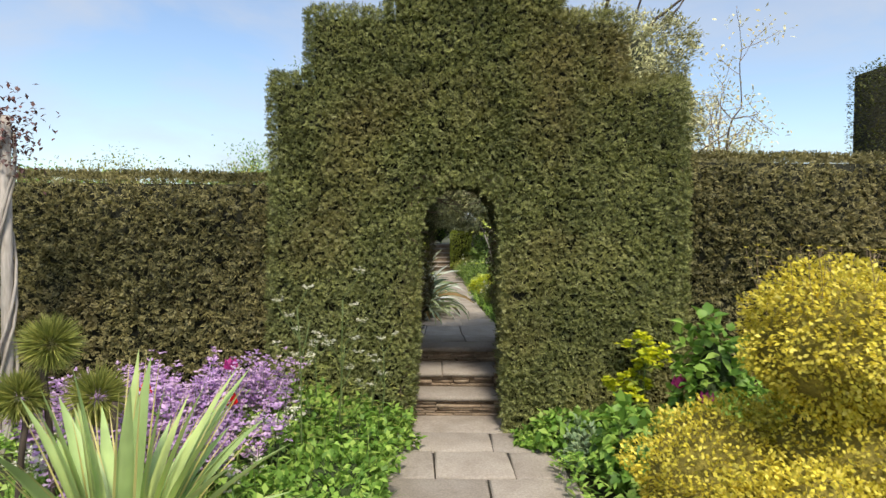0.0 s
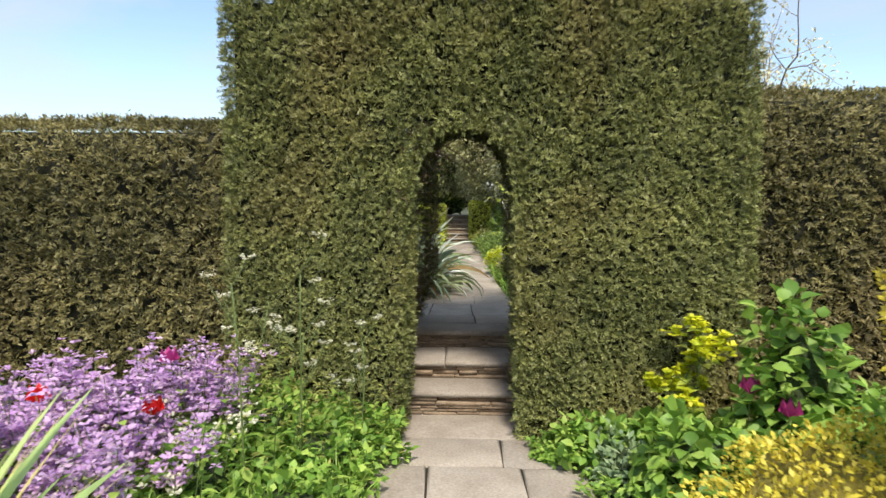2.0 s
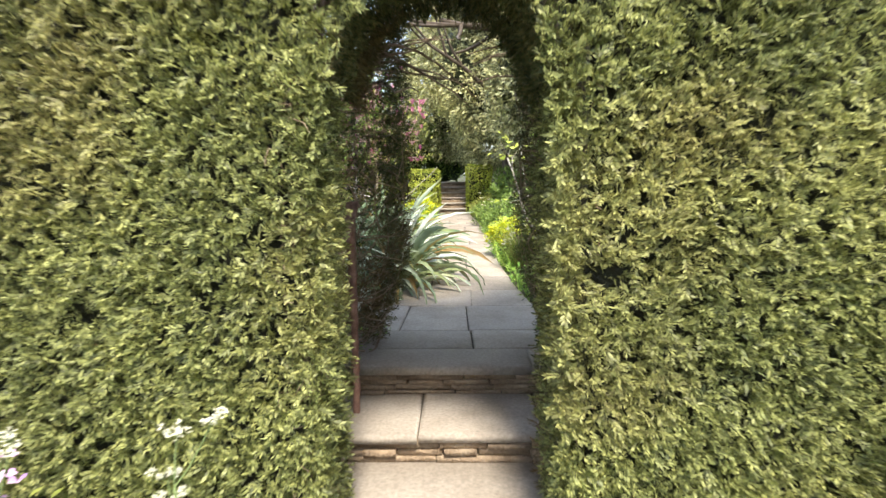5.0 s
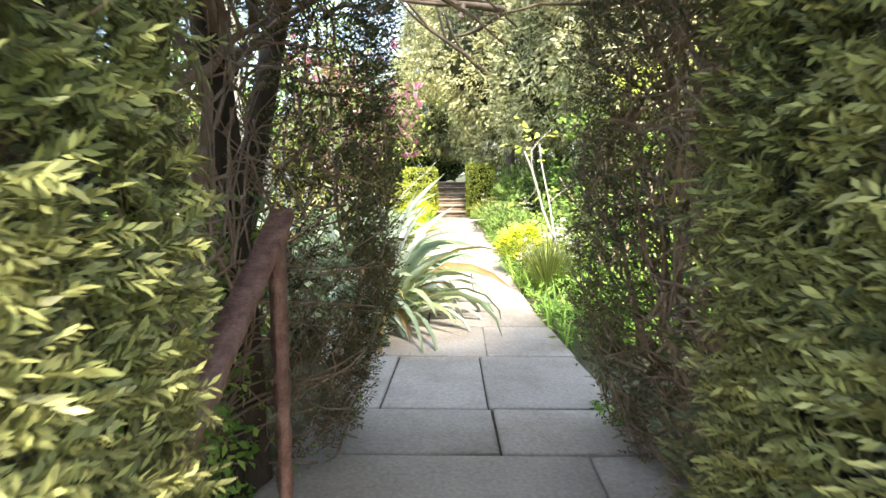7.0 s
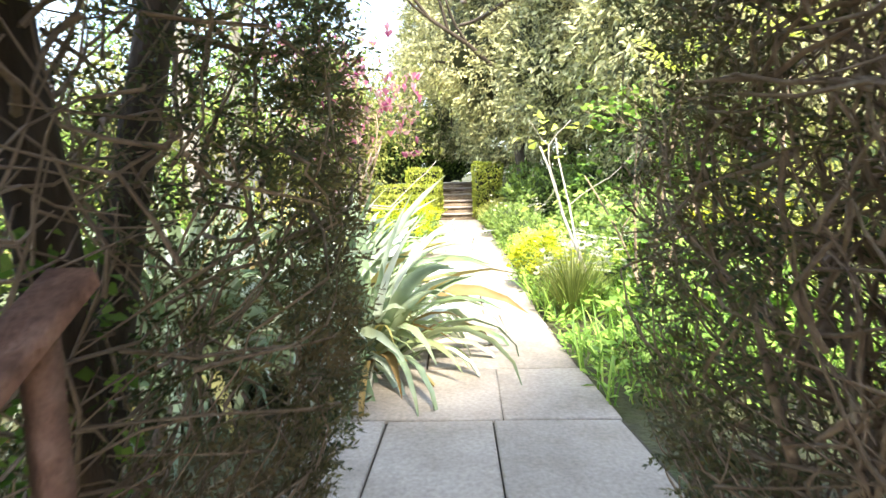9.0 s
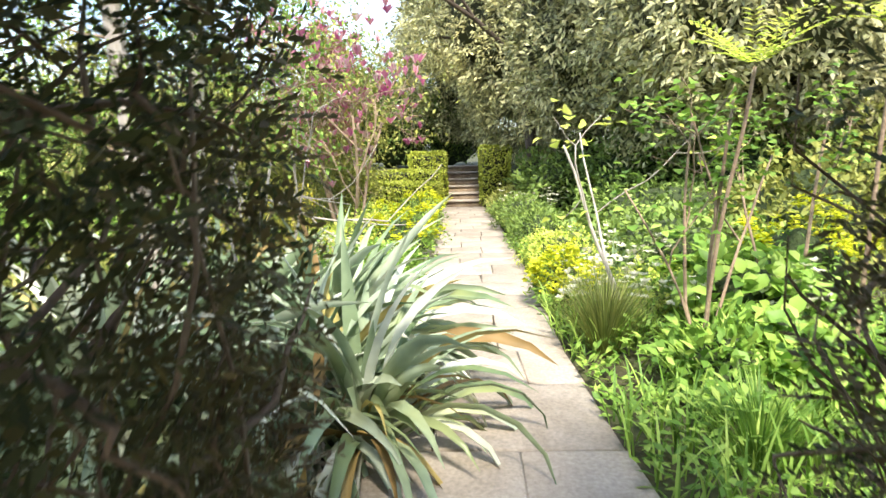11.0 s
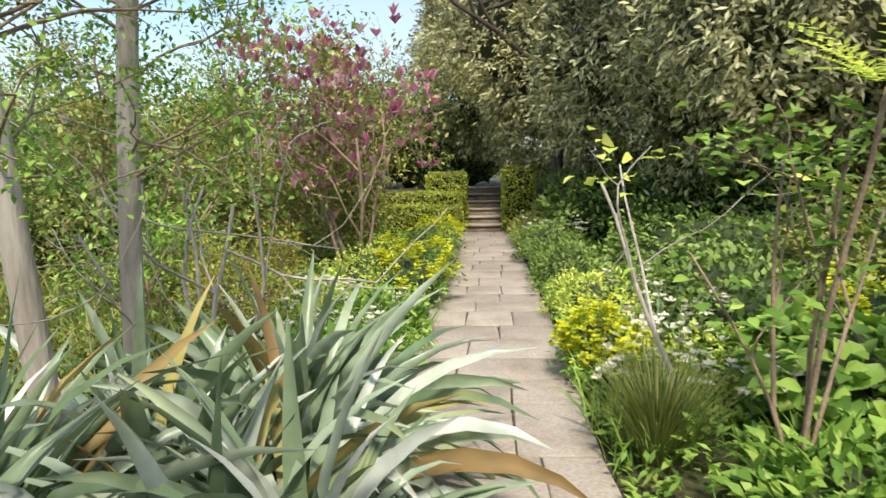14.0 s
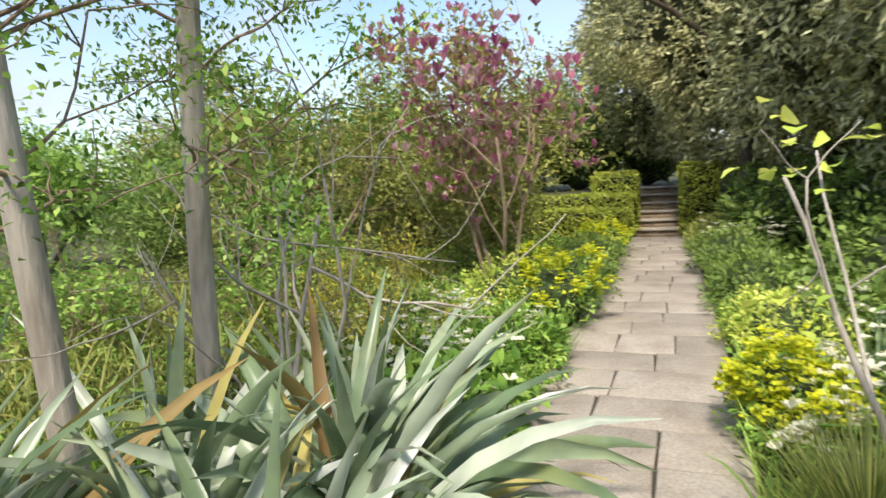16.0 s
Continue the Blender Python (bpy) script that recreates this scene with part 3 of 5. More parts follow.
# ---- passage behind the gateway ----
def passage_hedge(side, seed, label):
    """A loose yew row along the passage: trunks, dead twigs and thin foliage with gaps."""
    rng = rng_of(seed)
    row = thing("yew_row", (0, 0, 0), label, "hedge", "yew rows along the passage")
    face = -0.30 if side < 0 else 0.50

    def belly(y, z):
        """The row draws back towards its foot and beside the steps."""
        return side * (0.2 * np.clip(1 - (z - UPPER) / 0.6, 0, 1) + (0.38 if side < 0 else 0.16) * np.clip((1.75 - y) / 0.25, 0, 1))

    for k, (dx, y, r) in enumerate(((0.45, 0.98, 0.075), (0.62, 1.3, 0.06), (0.42, 1.62, 0.065), (0.7, 1.95, 0.06))):
        line = wander(rng, (face + side * dx, y, UPPER - 0.1), (rng.normal(0, 0.06), rng.normal(0, 0.06), 1), 3.9, 7, 0.05)
        part("trunk", tube(line, np.linspace(r, r * 0.55, len(line)), 9), BARK, row, smooth=True)
    twigs = []
    for k in range(2000 if side > 0 else 900):
        y, z = rng.uniform(0.75, 2.2), UPPER + rng.random() ** 1.1 * 3.2
        s = (face + side * rng.uniform(0.05, 0.7), y, z)
        d = (-side * rng.uniform(0.0, 0.5), rng.normal(0, 0.8), rng.normal(0.35, 0.5))
        n = rng.uniform(0.2, 0.75)
        r0 = rng.uniform(0.003, 0.009)
        line = wander(rng, s, d, n, 5, 0.22)
        line[:, 0] = side * np.maximum(side * line[:, 0], side * (face + belly(line[:, 1], line[:, 2])) - 0.03)
        line[:, 1] = np.minimum(line[:, 1], 2.28)
        twigs.append(tube(line, np.linspace(r0, 0.002, len(line)), 3))
    for k in range(40):
        s = (face + side * rng.uniform(0.3, 0.7), rng.uniform(0.8, 1.9), UPPER + rng.uniform(0.2, 2.6))
        line = wander(rng, s, (-side * rng.uniform(0.0, 0.5), rng.normal(0, 0.7), 0.7), rng.uniform(0.5, 1.2), 6, 0.2)
        line[:, 0] = side * np.maximum(side * line[:, 0], side * (face + belly(line[:, 1], line[:, 2])))
        line[:, 1] = np.minimum(line[:, 1], 2.2)
        twigs.append(tube(line, np.linspace(0.02, 0.006, len(line)), 5))
    part("dead_twiggery", joined(twigs), TWIG, row, kind="stuff")
    sets = []
    n = 1900
    y = 0.75 + (rng.random(n) ** 0.7) * 1.45
    z = UPPER + 0.05 + rng.random(n) * 3.3
    p = np.stack([face + side * rng.random(n) ** 1.5 * 0.75, y, z], 1)
    gap = np.array([noise.noise(Vector((q[1] * 2.2, q[2] * 1.8, 4.0 * seed))) for q in p])
    thin = np.clip((z - 1.9) / 1.2, 0, 0.75) + np.where(y < 1.35, 0.3, 0.0)
    p = p[gap > -0.2 + thin]
    sets.append((p, np.broadcast_to(np.array([-side * 0.8, 0.2, 0.2]), p.shape)))
    q, m = face_points(rng, (face, 2.2, UPPER), (side * 1.6, 0, 0), (0, 0, 2.9), 900 if side < 0 else 500)
    sets.append((q, np.broadcast_to(np.array([0, 1.0, 0]), q.shape)))
    q, m = face_points(rng, (face, 1.55, UPPER), (0, 0.65, 0), (0, 0, 2.7), 1700 if side < 0 else 1000)
    sets.append((q + np.array([side, 0, 0]) * rng.uniform(-0.04, 0.12, (len(q), 1)), np.broadcast_to(np.array([-side, 0.3, 0.0]), q.shape)))
    q, m = face_points(rng, (face + side * 1.0, 0.75, UPPER), (0, 1.5, 0), (0, 0, 1.7), 260)
    sets.append((q, np.broadcast_to(np.array([-side, 0.0, 0.0]), q.shape)))
    q, m = face_points(rng, (face + side * 0.72, 0.15, UPPER - 0.4), (0, 2.0, 0), (0, 0, 2.5), 900)
    q = q[np.array([noise.noise(Vector((c[1] * 2.0, c[2] * 2.0, 9.0))) for c in q]) > -0.3 + np.clip(q[:, 2] - 1.7, 0, 1)]
    sets.append((q + np.array([side, 0, 0]) * rng.uniform(-0.15, 0.2, (len(q), 1)), np.broadcast_to(np.array([-side, 0.0, 0.0]), q.shape)))
    for q, _ in sets:
        q[:, 0] += belly(q[:, 1], q[:, 2])
    part("thin_foliage", joined([sprays(rng, q, m, 8, 0.027, 0.008, 0.07) for q, m in sets]), YEW_SHADED, row, kind="stuff")
    if side < 0:
        q, m = face_points(rng, (-0.72, 0.5, 0.3), (0, 1.3, 0), (0, 0, 1.25), 1500)
        q[:, 0] += rng.uniform(-0.16, 0.03, len(q))
        way = np.array([0.5, 0, -0.4]) + rng.normal(0, 0.6, q.shape)
        part("ivy_leaves", leaf_quads(q, way, np.array([0.7, 0, 0.7]) + rng.normal(0, 0.3, q.shape), 0.045 * rng.uniform(0.6, 1.2, len(q)), 0.03), FRESH, row, "green ivy behind the rail", kind="stuff")
    return row


passage_hedge(-1, 31, "loose dark yew row with bare trunks and gaps of sky")
passage_hedge(1, 32, "loose dark yew row full of dead brown twigs")


def canopy():
    rng = rng_of(33)
    roof = thing("yew_canopy", (0, 0, 0), "thin dark yew branches arching over the passage", "hedge")
    pieces = []
    for k in range(60):
        side = 1 if k % 2 else -1
        y = rng.uniform(0.8, 2.15)
        s = (0.09 + side * rng.uniform(0.6, 0.85), y, rng.uniform(2.2, 2.7))
        pieces.append(tube(wander(rng, s, (-side, rng.normal(0, 0.4), 0.45), rng.uniform(0.4, 0.9), 6, 0.2, -0.03), np.linspace(0.012, 0.003, 7), 4))
    part("branchwork", joined(pieces), TWIG, roof, kind="stuff")
    n = 400
    x = rng.uniform(-0.7, 0.9, n)
    y = rng.uniform(0.7, 2.2, n)
    arch = 2.42 + 0.22 * np.sqrt(np.clip(1 - ((x - 0.09) / 0.85) ** 2, 0, 1)) + rng.random(n) ** 2 * 0.6 + 0.1 * (y > 1.6)
    p = np.stack([x, y, arch], 1)
    part("thin_foliage", sprays(rng, p, np.broadcast_to(np.array([0, 0, -1.0]), p.shape), 6, 0.05, 0.012, 0.09), YEW_SHADED, roof, kind="stuff")


canopy()


# ---- clipped box by the far steps ----
def box_block(x0, x1, y0, y1, z0, z1, seed, label, dens=1500):
    rng = rng_of(seed)
    block = thing("box_hedge", (0, 0, 0), label, "hedge", "clipped box by the steps")
    # Block under the box leaves, its inner shade painted near black.
    part("inner_growth", cuboid(x0 + 0.05, x1 - 0.05, y0 + 0.05, y1 - 0.05, z0 - 0.1, z1 - 0.06), HEDGE_SHADE, block)
    sets = []
    for o, u, v in (((x0, y0, z0), (x1 - x0, 0, 0), (0, 0, z1 - z0)), ((x0, y0, z1), (x1 - x0, 0, 0), (0, y1 - y0, 0)), ((x1, y0, z0), (0, y1 - y0, 0), (0, 0, z1 - z0)), ((x0, y1, z0), (0, y0 - y1, 0), (0, 0, z1 - z0))):
        p, n = face_points(rng, o, u, v, dens)
        sets.append((bumpy(seed, p, n, 0.05, 2.0), n))
    pts, nr = np.concatenate([a for a, _ in sets]), np.concatenate([b for _, b in sets])
    way = nr + rng.normal(0, 0.7, pts.shape)
    part("clipped_foliage", leaf_quads(pts, way, nr + rng.normal(0, 0.4, pts.shape) + np.array([0, 0, 0.3]), 0.06, 0.035), BOX, block, kind="stuff")


box_block(-2.9, -0.62, 14.3, 14.85, 0.5, 1.1, 41, "low rounded box hedge beside the path")
box_block(-3.1, -0.56, 14.9, 15.35, 0.55, 1.35, 42, "clipped box hedge in a second tier")
box_block(-1.25, -0.48, 15.4, 16.5, 0.6, 1.73, 43, "tall yellow-green clipped box block by the steps")
box_block(0.36, 0.98, 15.2, 16.6, 0.6, 1.83, 44, "tall clipped box block by the steps")


# ---- plants: builders ----
def crown_tree(place, label, seed, height, radius, leaf_mat, leaf_size, leaf_count, flowers=None, bark=BARK, stems=3, trunk_r=0.09, spread=0.75, name="tree", clump=0.22, lean=(0, 0), depth=3):
    """A small tree or tall shrub: several stems, boughs, and leaves in clumps on the twigs."""
    rng = rng_of(seed)
    tree = thing(name, place, label, "tree" if name == "tree" else "shrub")
    pieces, tips, ways = [], [], []
    for k in range(stems):
        a = 2 * math.pi * k / stems + rng.uniform(0, 1)
        d = (math.cos(a) * 0.35 * (stems > 1) + lean[0], math.sin(a) * 0.35 * (stems > 1) + lean[1], 1)
        p, t, w = branching(rng, (0.05 * math.cos(a), 0.05 * math.sin(a), -0.1), d, height * 0.5, trunk_r / (1.4 + 0.4 * (stems - 1)), depth, 0.12, spread, 0.06, 4, 0.6)
        pieces += p
        tips += t
        ways += w
    part("limb", joined(pieces), bark, tree, smooth=True)
    tips, ways = np.array(tips), np.array(ways)
    low = tips[:, 2] > height * 0.22
    tips, ways = tips[low], ways[low]
    pick = rng.integers(0, len(tips), leaf_count)
    base = tips[pick] + rng.normal(0, clump, (leaf_count, 3)) * np.array([1, 1, 0.7])
    way = unit(ways[pick]) * 0.4 + rng.normal(0, 0.6, (leaf_count, 3)) + np.array([0, 0, -0.15])
    part("crown", leaf_quads(base, way, np.array([0, 0, 1.0]) + rng.normal(0, 0.5, base.shape), leaf_size * rng.uniform(0.6, 1.3, leaf_count), leaf_size * 0.45 * rng.uniform(0.7, 1.2, leaf_count)), leaf_mat, tree, kind="stuff")
    if flowers:
        mat, count, size = flowers
        pick = rng.integers(0, len(tips), count)
        centre = tips[pick] + rng.normal(0, clump * 0.5, (count, 3))
        b = np.repeat(centre, 6, 0)
        ang = np.tile(np.arange(6) / 6 * 2 * math.pi, count) + np.repeat(rng.random(count) * 6, 6)
        open_ = np.repeat(rng.uniform(0.25, 1.0, count), 6)
        way = np.stack([np.cos(ang) * open_, np.sin(ang) * open_, np.ones(len(ang))], 1)
        up = np.stack([-np.cos(ang), -np.sin(ang), open_], 1)
        part("blossom", leaf_quads(b, way, up, size * rng.uniform(0.8, 1.2, len(b)), size * 0.5, 0.25, 0.6), mat, tree, kind="stuff")
    return tree


def mound(place, size, label, category, seed, mat, leaf, count, name="shrub", broad=False, core=True, rough=0.2, low=-0.35, core_mat=LEAF_CORE, tilt=0.6):
    """A leafy mound: leaves over an uneven body, with gaps."""
    rng = rng_of(seed)
    ob = thing(name, place, label, category)
    # Filler lump whose dark colour gives the shade seen through leaf gaps.
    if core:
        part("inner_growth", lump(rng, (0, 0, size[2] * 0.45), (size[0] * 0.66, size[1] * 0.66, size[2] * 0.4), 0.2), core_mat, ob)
    p, d = shell_points(rng, (0, 0, size[2] * 0.5), (size[0], size[1], size[2] * 0.5), count * 2, low - 0.5, rough, seed)
    p = p - d * rng.random((len(p), 1)) ** 2 * np.array(size) * 0.3
    p[:, 2] = np.maximum(p[:, 2], 0.02)
    way = d * 0.7 + rng.normal(0, tilt, p.shape)
    up = d * 0.5 + np.array([0, 0, 0.9]) + rng.normal(0, 0.3, p.shape)
    n = len(p)
    geo = (broad_quads if broad else leaf_quads)(p, way, up, leaf[0] * rng.uniform(0.6, 1.3, n), leaf[1] * rng.uniform(0.7, 1.25, n))
    part("leaves", geo, mat, ob, kind="stuff")
    return ob


def spurge(place, size, label, seed, count):
    """A low mound of lime leaves topped with clusters of yellow bracts."""
    ob = mound(place, size, label, "plant", seed, FRESH, (0.06, 0.02), count, "spurge", rough=0.35)
    rng = rng_of(seed + 1000)
    p, d = shell_points(rng, (0, 0, size[2] * 0.55), (size[0], size[1], size[2] * 0.52), 105, 0.0, 0.4, seed)
    tops = np.repeat(p, 14, 0) + rng.normal(0, 0.032, (len(p) * 14, 3))
    part("bloom", flower_heads(rng, tops, 4, 0.033, 0.9, 0.85), ACID, ob, kind="stuff")
    return ob


def flower_heads(rng, centres, petals, size, open_=0.9, width=0.6):
    n = len(centres)
    b = np.repeat(centres, petals, 0)
    ang = np.tile(np.arange(petals) / petals * 2 * math.pi, n) + np.repeat(rng.random(n) * 6, petals)
    tilt = np.repeat(rng.normal(0, 0.35, (n, 3)), petals, 0)
    way = np.stack([np.cos(ang) * open_, np.sin(ang) * open_, np.full(len(ang), 0.35)], 1) + tilt
    return leaf_quads(b, way, np.array([0, 0, 1.0]) + tilt, size * rng.uniform(0.8, 1.2, len(b)), size * width, 0.1, 0.62)


def sword_plant(place, label, seed, count, length, width, mat, old_mat, name="astelia", spread=1.0, segs=7):
    rng = rng_of(seed)
    ob = thing(name, place, label, "plant", "silver sword-leaved clumps")
    crowns = rng.normal(0, 0.2, (5, 2))
    for nm, m, c, extra in (("leaves", mat, count, 0.0), ("withered_leaves", old_mat, max(4, count // 10), 0.2)):
        az = rng.random(c) * 2 * math.pi
        s = rng.random(c) ** 0.85
        rise = radians(88) - s * radians(52) - extra * 0.5
        bend = rng.uniform(0.2, 1.3, c) + s * 2.2 * spread + extra
        home = crowns[rng.integers(0, 5, c)]
        base = np.stack([home[:, 0] + np.cos(az) * 0.1 * s, home[:, 1] + np.sin(az) * 0.1 * s, np.full(c, -0.03)], 1)
        geo = blades(base, az, rise, bend, length * rng.uniform(0.55, 1.12, c), width * rng.uniform(0.6, 1.3, c), segs, 0.28, rng.normal(0, 1.2, c))
        part(nm, geo, m, ob, kind="stuff")
    return ob


def grass_tuft(place, label, seed, count, length, width, mat, name="grass_tussock", upright=0.3):
    rng = rng_of(seed)
    ob = thing(name, place, label, "grass")
    az = rng.random(count) * 2 * math.pi
    s = rng.random(count)
    base = np.stack([np.cos(az) * 0.1 * s, np.sin(az) * 0.1 * s, np.zeros(count)], 1)
    rise, bend, reach = radians(86) - s * radians(30), (1 - upright) * rng.uniform(0.3, 1.5, count), length * rng.uniform(0.55, 1.1, count)
    for k in range(6):
        w = (az * 6 / 6.2832).astype(int) == k
        part("tuft", blades(base[w], az[w], rise[w], bend[w], reach[w], width, 5, 0.2), mat, ob, kind="stuff")
    return ob


def stemmed(place, label, category, seed, stems, height, spread, leaf_mat, leaf, flower_mat=None, petals=4, petal=0.02, heads=10, name="flowering_plant", leaves=14, head_zone=0.3):
    """Upright flowering stems with leaves below and flower heads above."""
    rng = rng_of(seed)
    ob = thing(name, place, label, category)
    st, lb, lw, fc = [], [], [], []
    for k in range(stems):
        r, a = spread * math.sqrt(rng.random()), rng.random() * 6.28
        h = height * rng.uniform(0.72, 1.08)
        line = wander(rng, (r * math.cos(a), r * math.sin(a), -0.03), (math.cos(a) * 0.15, math.sin(a) * 0.15, 1), h, 4, 0.07)
        st.append(tube(line, np.linspace(0.005, 0.003, 5), 3))
        for j in range(leaves):
            i = rng.random() * 0.85
            q = line[int(i * 4)] + (line[int(i * 4) + 1] - line[int(i * 4)]) * ((i * 4) % 1)
            lb.append(q)
            b = rng.random() * 6.28
            lw.append((math.cos(b), math.sin(b), 0.25))
        for j in range(heads):
            i = 1 - rng.random() * head_zone
            q = line[3] + (line[4] - line[3]) * (i * 4 - 3 if i > 0.75 else 0)
            fc.append(q + rng.normal(0, 0.045, 3))
    part("stalk", joined(st), GREEN_STEM, ob, kind="stuff")
    n = len(lb)
    part("leaves", broad_quads(np.array(lb), np.array(lw), np.array([0, 0, 1.0]), leaf[0] * rng.uniform(0.6, 1.3, n), leaf[1] * rng.uniform(0.7, 1.2, n)), leaf_mat, ob, kind="stuff")
    if flower_mat:
        part("bloom", flower_heads(rng, np.array(fc), petals, petal), flower_mat, ob, kind="stuff")
    return ob


def carpet(label, seed, boxes, mat, leaf, count, height=0.12, name="ground_cover", avoid=None):
    """Low leafy cover over stretches of a bed."""
    rng = rng_of(seed)
    pts = []
    for x0, x1, y0, y1, h in boxes:
        n = int(count * (x1 - x0) * (y1 - y0))
        x, y = rng.uniform(x0, x1, n), rng.uniform(y0, y1, n)
        x, y = planned(np.stack([x, y], 1)).T
        swell = np.array([0.5 + noise.noise(Vector((a * 1.7, b * 1.7, seed))) for a, b in zip(x, y)])
        z = np.array([ground_height(a, b) for a, b in zip(x, y)]) + np.clip(swell, 0.08, 1.2) * h * rng.random(n) ** 0.5
        pts.append(np.stack([x, y, z], 1))
    p = np.concatenate(pts)
    if avoid is not None:
        p = p[~avoid(p)]
    n = len(p)
    a = rng.random(n) * 6.283
    way = np.stack([np.cos(a), np.sin(a), rng.uniform(-0.1, 0.8, n)], 1)
    geo = leaf_quads(p, way, np.array([0, 0, 1.0]) + rng.normal(0, 0.3, p.shape), leaf[0] * rng.uniform(0.6, 1.3, n), leaf[1] * rng.uniform(0.7, 1.3, n))
    ob = part(name, geo, mat)
    return tagged(ob, label, "plants", "", "stuff")


def path_edges(y):
    ys = [1.4, 2.4, 3.4, 5.5, 8.2, 11.8, 14.0, 15.3]
    return np.interp(y, ys, [-0.68, -0.62, -0.6, -0.56, -0.63, -0.58, -0.54, -0.5]), np.interp(y, ys, [0.78, 0.76, 0.66, 0.58, 0.6, 0.55, 0.45, 0.38])


def on_upper_path(p, margin=0.0):
    a, b = path_edges(p[:, 1])
    return (p[:, 0] > a + margin) & (p[:, 0] < b - margin)


# ---- evergreen oak ----
def oak():
    rng = rng_of(51)
    tree = thing("evergreen_oak", (0, 0, 0), "huge evergreen oak with dense grey-green leathery leaves", "tree")
    pieces = []
    for s, d, ln, r in (((2.6, 13.6, 0.5), (-0.1, 0.05, 1), 5.5, 0.22), ((3.9, 12.6, 0.5), (0.1, -0.1, 1), 5.0, 0.17), ((1.3, 15.0, 0.6), (-0.05, 0.1, 1), 5.0, 0.15)):
        p, _, _ = branching(rng, (*plan(s[0], s[1]), s[2]), d, ln, r, 2, 0.08, 0.6, 0.04, 4, 0.55)
        pieces += p
    part("trunk", joined(pieces), BARK, tree, smooth=True)
    lobes = [((3.4, 16.8, 5.3), (4.3, 2.6, 3.6)), ((4.3, 11.8, 4.9), (2.5, 3.0, 3.3)), ((0.7, 20.4, 5.2), (2.5, 2.0, 3.3)), ((6.8, 11.0, 2.7), (2.4, 2.4, 1.7)), ((2.5, 13.2, 3.9), (1.7, 1.5, 1.8)), ((3.9, 9.7, 3.7), (1.9, 1.4, 1.6))]
    lobes = [((*plan(c[0], c[1]), c[2]), s) for c, s in lobes]
    # Closed lumps fill each lobe with painted crown shade.
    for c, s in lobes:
        part("inner_growth", lump(rng, c, np.array(s) * 0.8, 0.1, 12, 18), OAK_SHADE, tree)
    bases, ways, ups = [], [], []
    for k, (c, s) in enumerate(lobes):
        p, d = shell_points(rng, c, s, int(300 * (s[0] * s[2] + s[1] * s[2])), -0.98, 0.16, k)
        keep = (d[:, 1] < 0.35) & (p[:, 2] > 0.75) & (p[:, 1] < 20.5) & (d[:, 2] < 0.8)
        p, d = p[keep], d[keep]
        p = p - d * rng.random((len(p), 1)) ** 2 * 0.5
        per = 15
        lean = np.repeat(unit(d * 0.7 + rng.normal(0, 0.45, d.shape) + np.array([0, 0, -0.55])), per, 0)
        along = np.tile(np.linspace(0, 1, per), len(p))[:, None]
        b = np.repeat(p, per, 0) + lean * along * 0.3 + rng.normal(0, 0.05, (len(p) * per, 3))
        bases.append(b)
        ways.append(lean * 0.6 + rng.normal(0, 0.5, b.shape))
        ups.append(np.repeat(d, per, 0) + rng.normal(0, 0.4, b.shape) + np.array([0, 0, 0.5]))
    b, w, u = np.concatenate(bases), np.concatenate(ways), np.concatenate(ups)
    n = len(b)
    part("crown", leaf_quads(b, w, u, 0.14 * rng.uniform(0.6, 1.2, n), 0.045 * rng.uniform(0.7, 1.25, n), 0.15), OAK, tree, kind="stuff")


oak()


# ---- silver sword plants beside the path ----
sword_plant((-0.74, 3.74, UPPER - 0.03), "big clump of arching silvery sword leaves beside the path", 61, 360, 1.06, 0.066, ASTELIA, ASTELIA_OLD, spread=1.0)
sword_plant((-1.4, 3.5, UPPER - 0.03), "big clump of arching silvery sword leaves with withered tips", 62, 330, 1.18, 0.072, ASTELIA, ASTELIA_OLD, spread=0.85)
sword_plant((-1.08, 4.1, UPPER - 0.03), "upright clump of silvery sword leaves with brown tips", 63, 160, 1.25, 0.08, ASTELIA, ASTELIA_OLD, spread=0.45)


# ---- pale stems and trees on the far bed ----
def pale_trunk(place, top, r, seed, label):
    rng = rng_of(seed)
    tree = thing("pale_tree", place, label, "tree", "pale-barked young trees")
    line = np.array([np.array([0, 0, -0.1]) + (np.array(top) - np.array(place)) * s + np.array([0.02 * math.sin(5 * s + seed), 0.02 * math.cos(4 * s), 0]) for s in np.linspace(0, 1, 9)])
    part("trunk", tube(line, np.linspace(r, r * 0.72, 9), 12), PALE_BARK, tree, smooth=True)
    pieces, tips, ways = [], [], []
    for k in range(20):
        i, f = int(rng.integers(3, 8)), rng.random()
        s = line[i] * (1 - f) + line[i + 1] * f
        a = rng.random() * 6.28
        p, t, w = branching(rng, s, (math.cos(a), math.sin(a), 0.5), rng.uniform(0.45, 0.95), 0.009, 1, 0.2, 0.7, 0.03, 4, 0.6)
        pieces += p
        tips += t
        ways += w
    part("bough", joined(pieces), TWIG, tree, smooth=True)
    tips, ways = np.array(tips), np.array(ways)
    n = 6000
    pick = rng.integers(0, len(tips), n)
    b = tips[pick] + rng.normal(0, 0.07, (n, 3))
    part("leaves", leaf_quads(b, rng.normal(0, 1, (n, 3)) + np.array([0, 0, -0.2]), np.array([0, 0, 1.0]) + rng.normal(0, 0.4, (n, 3)), 0.038, 0.02), FRESH, tree, kind="stuff")


pale_trunk((-1.64, 3.92, UPPER), (-1.76, 3.9, 4.2), 0.055, 71, "pale-barked slim leaning tree trunk with fresh leaves")
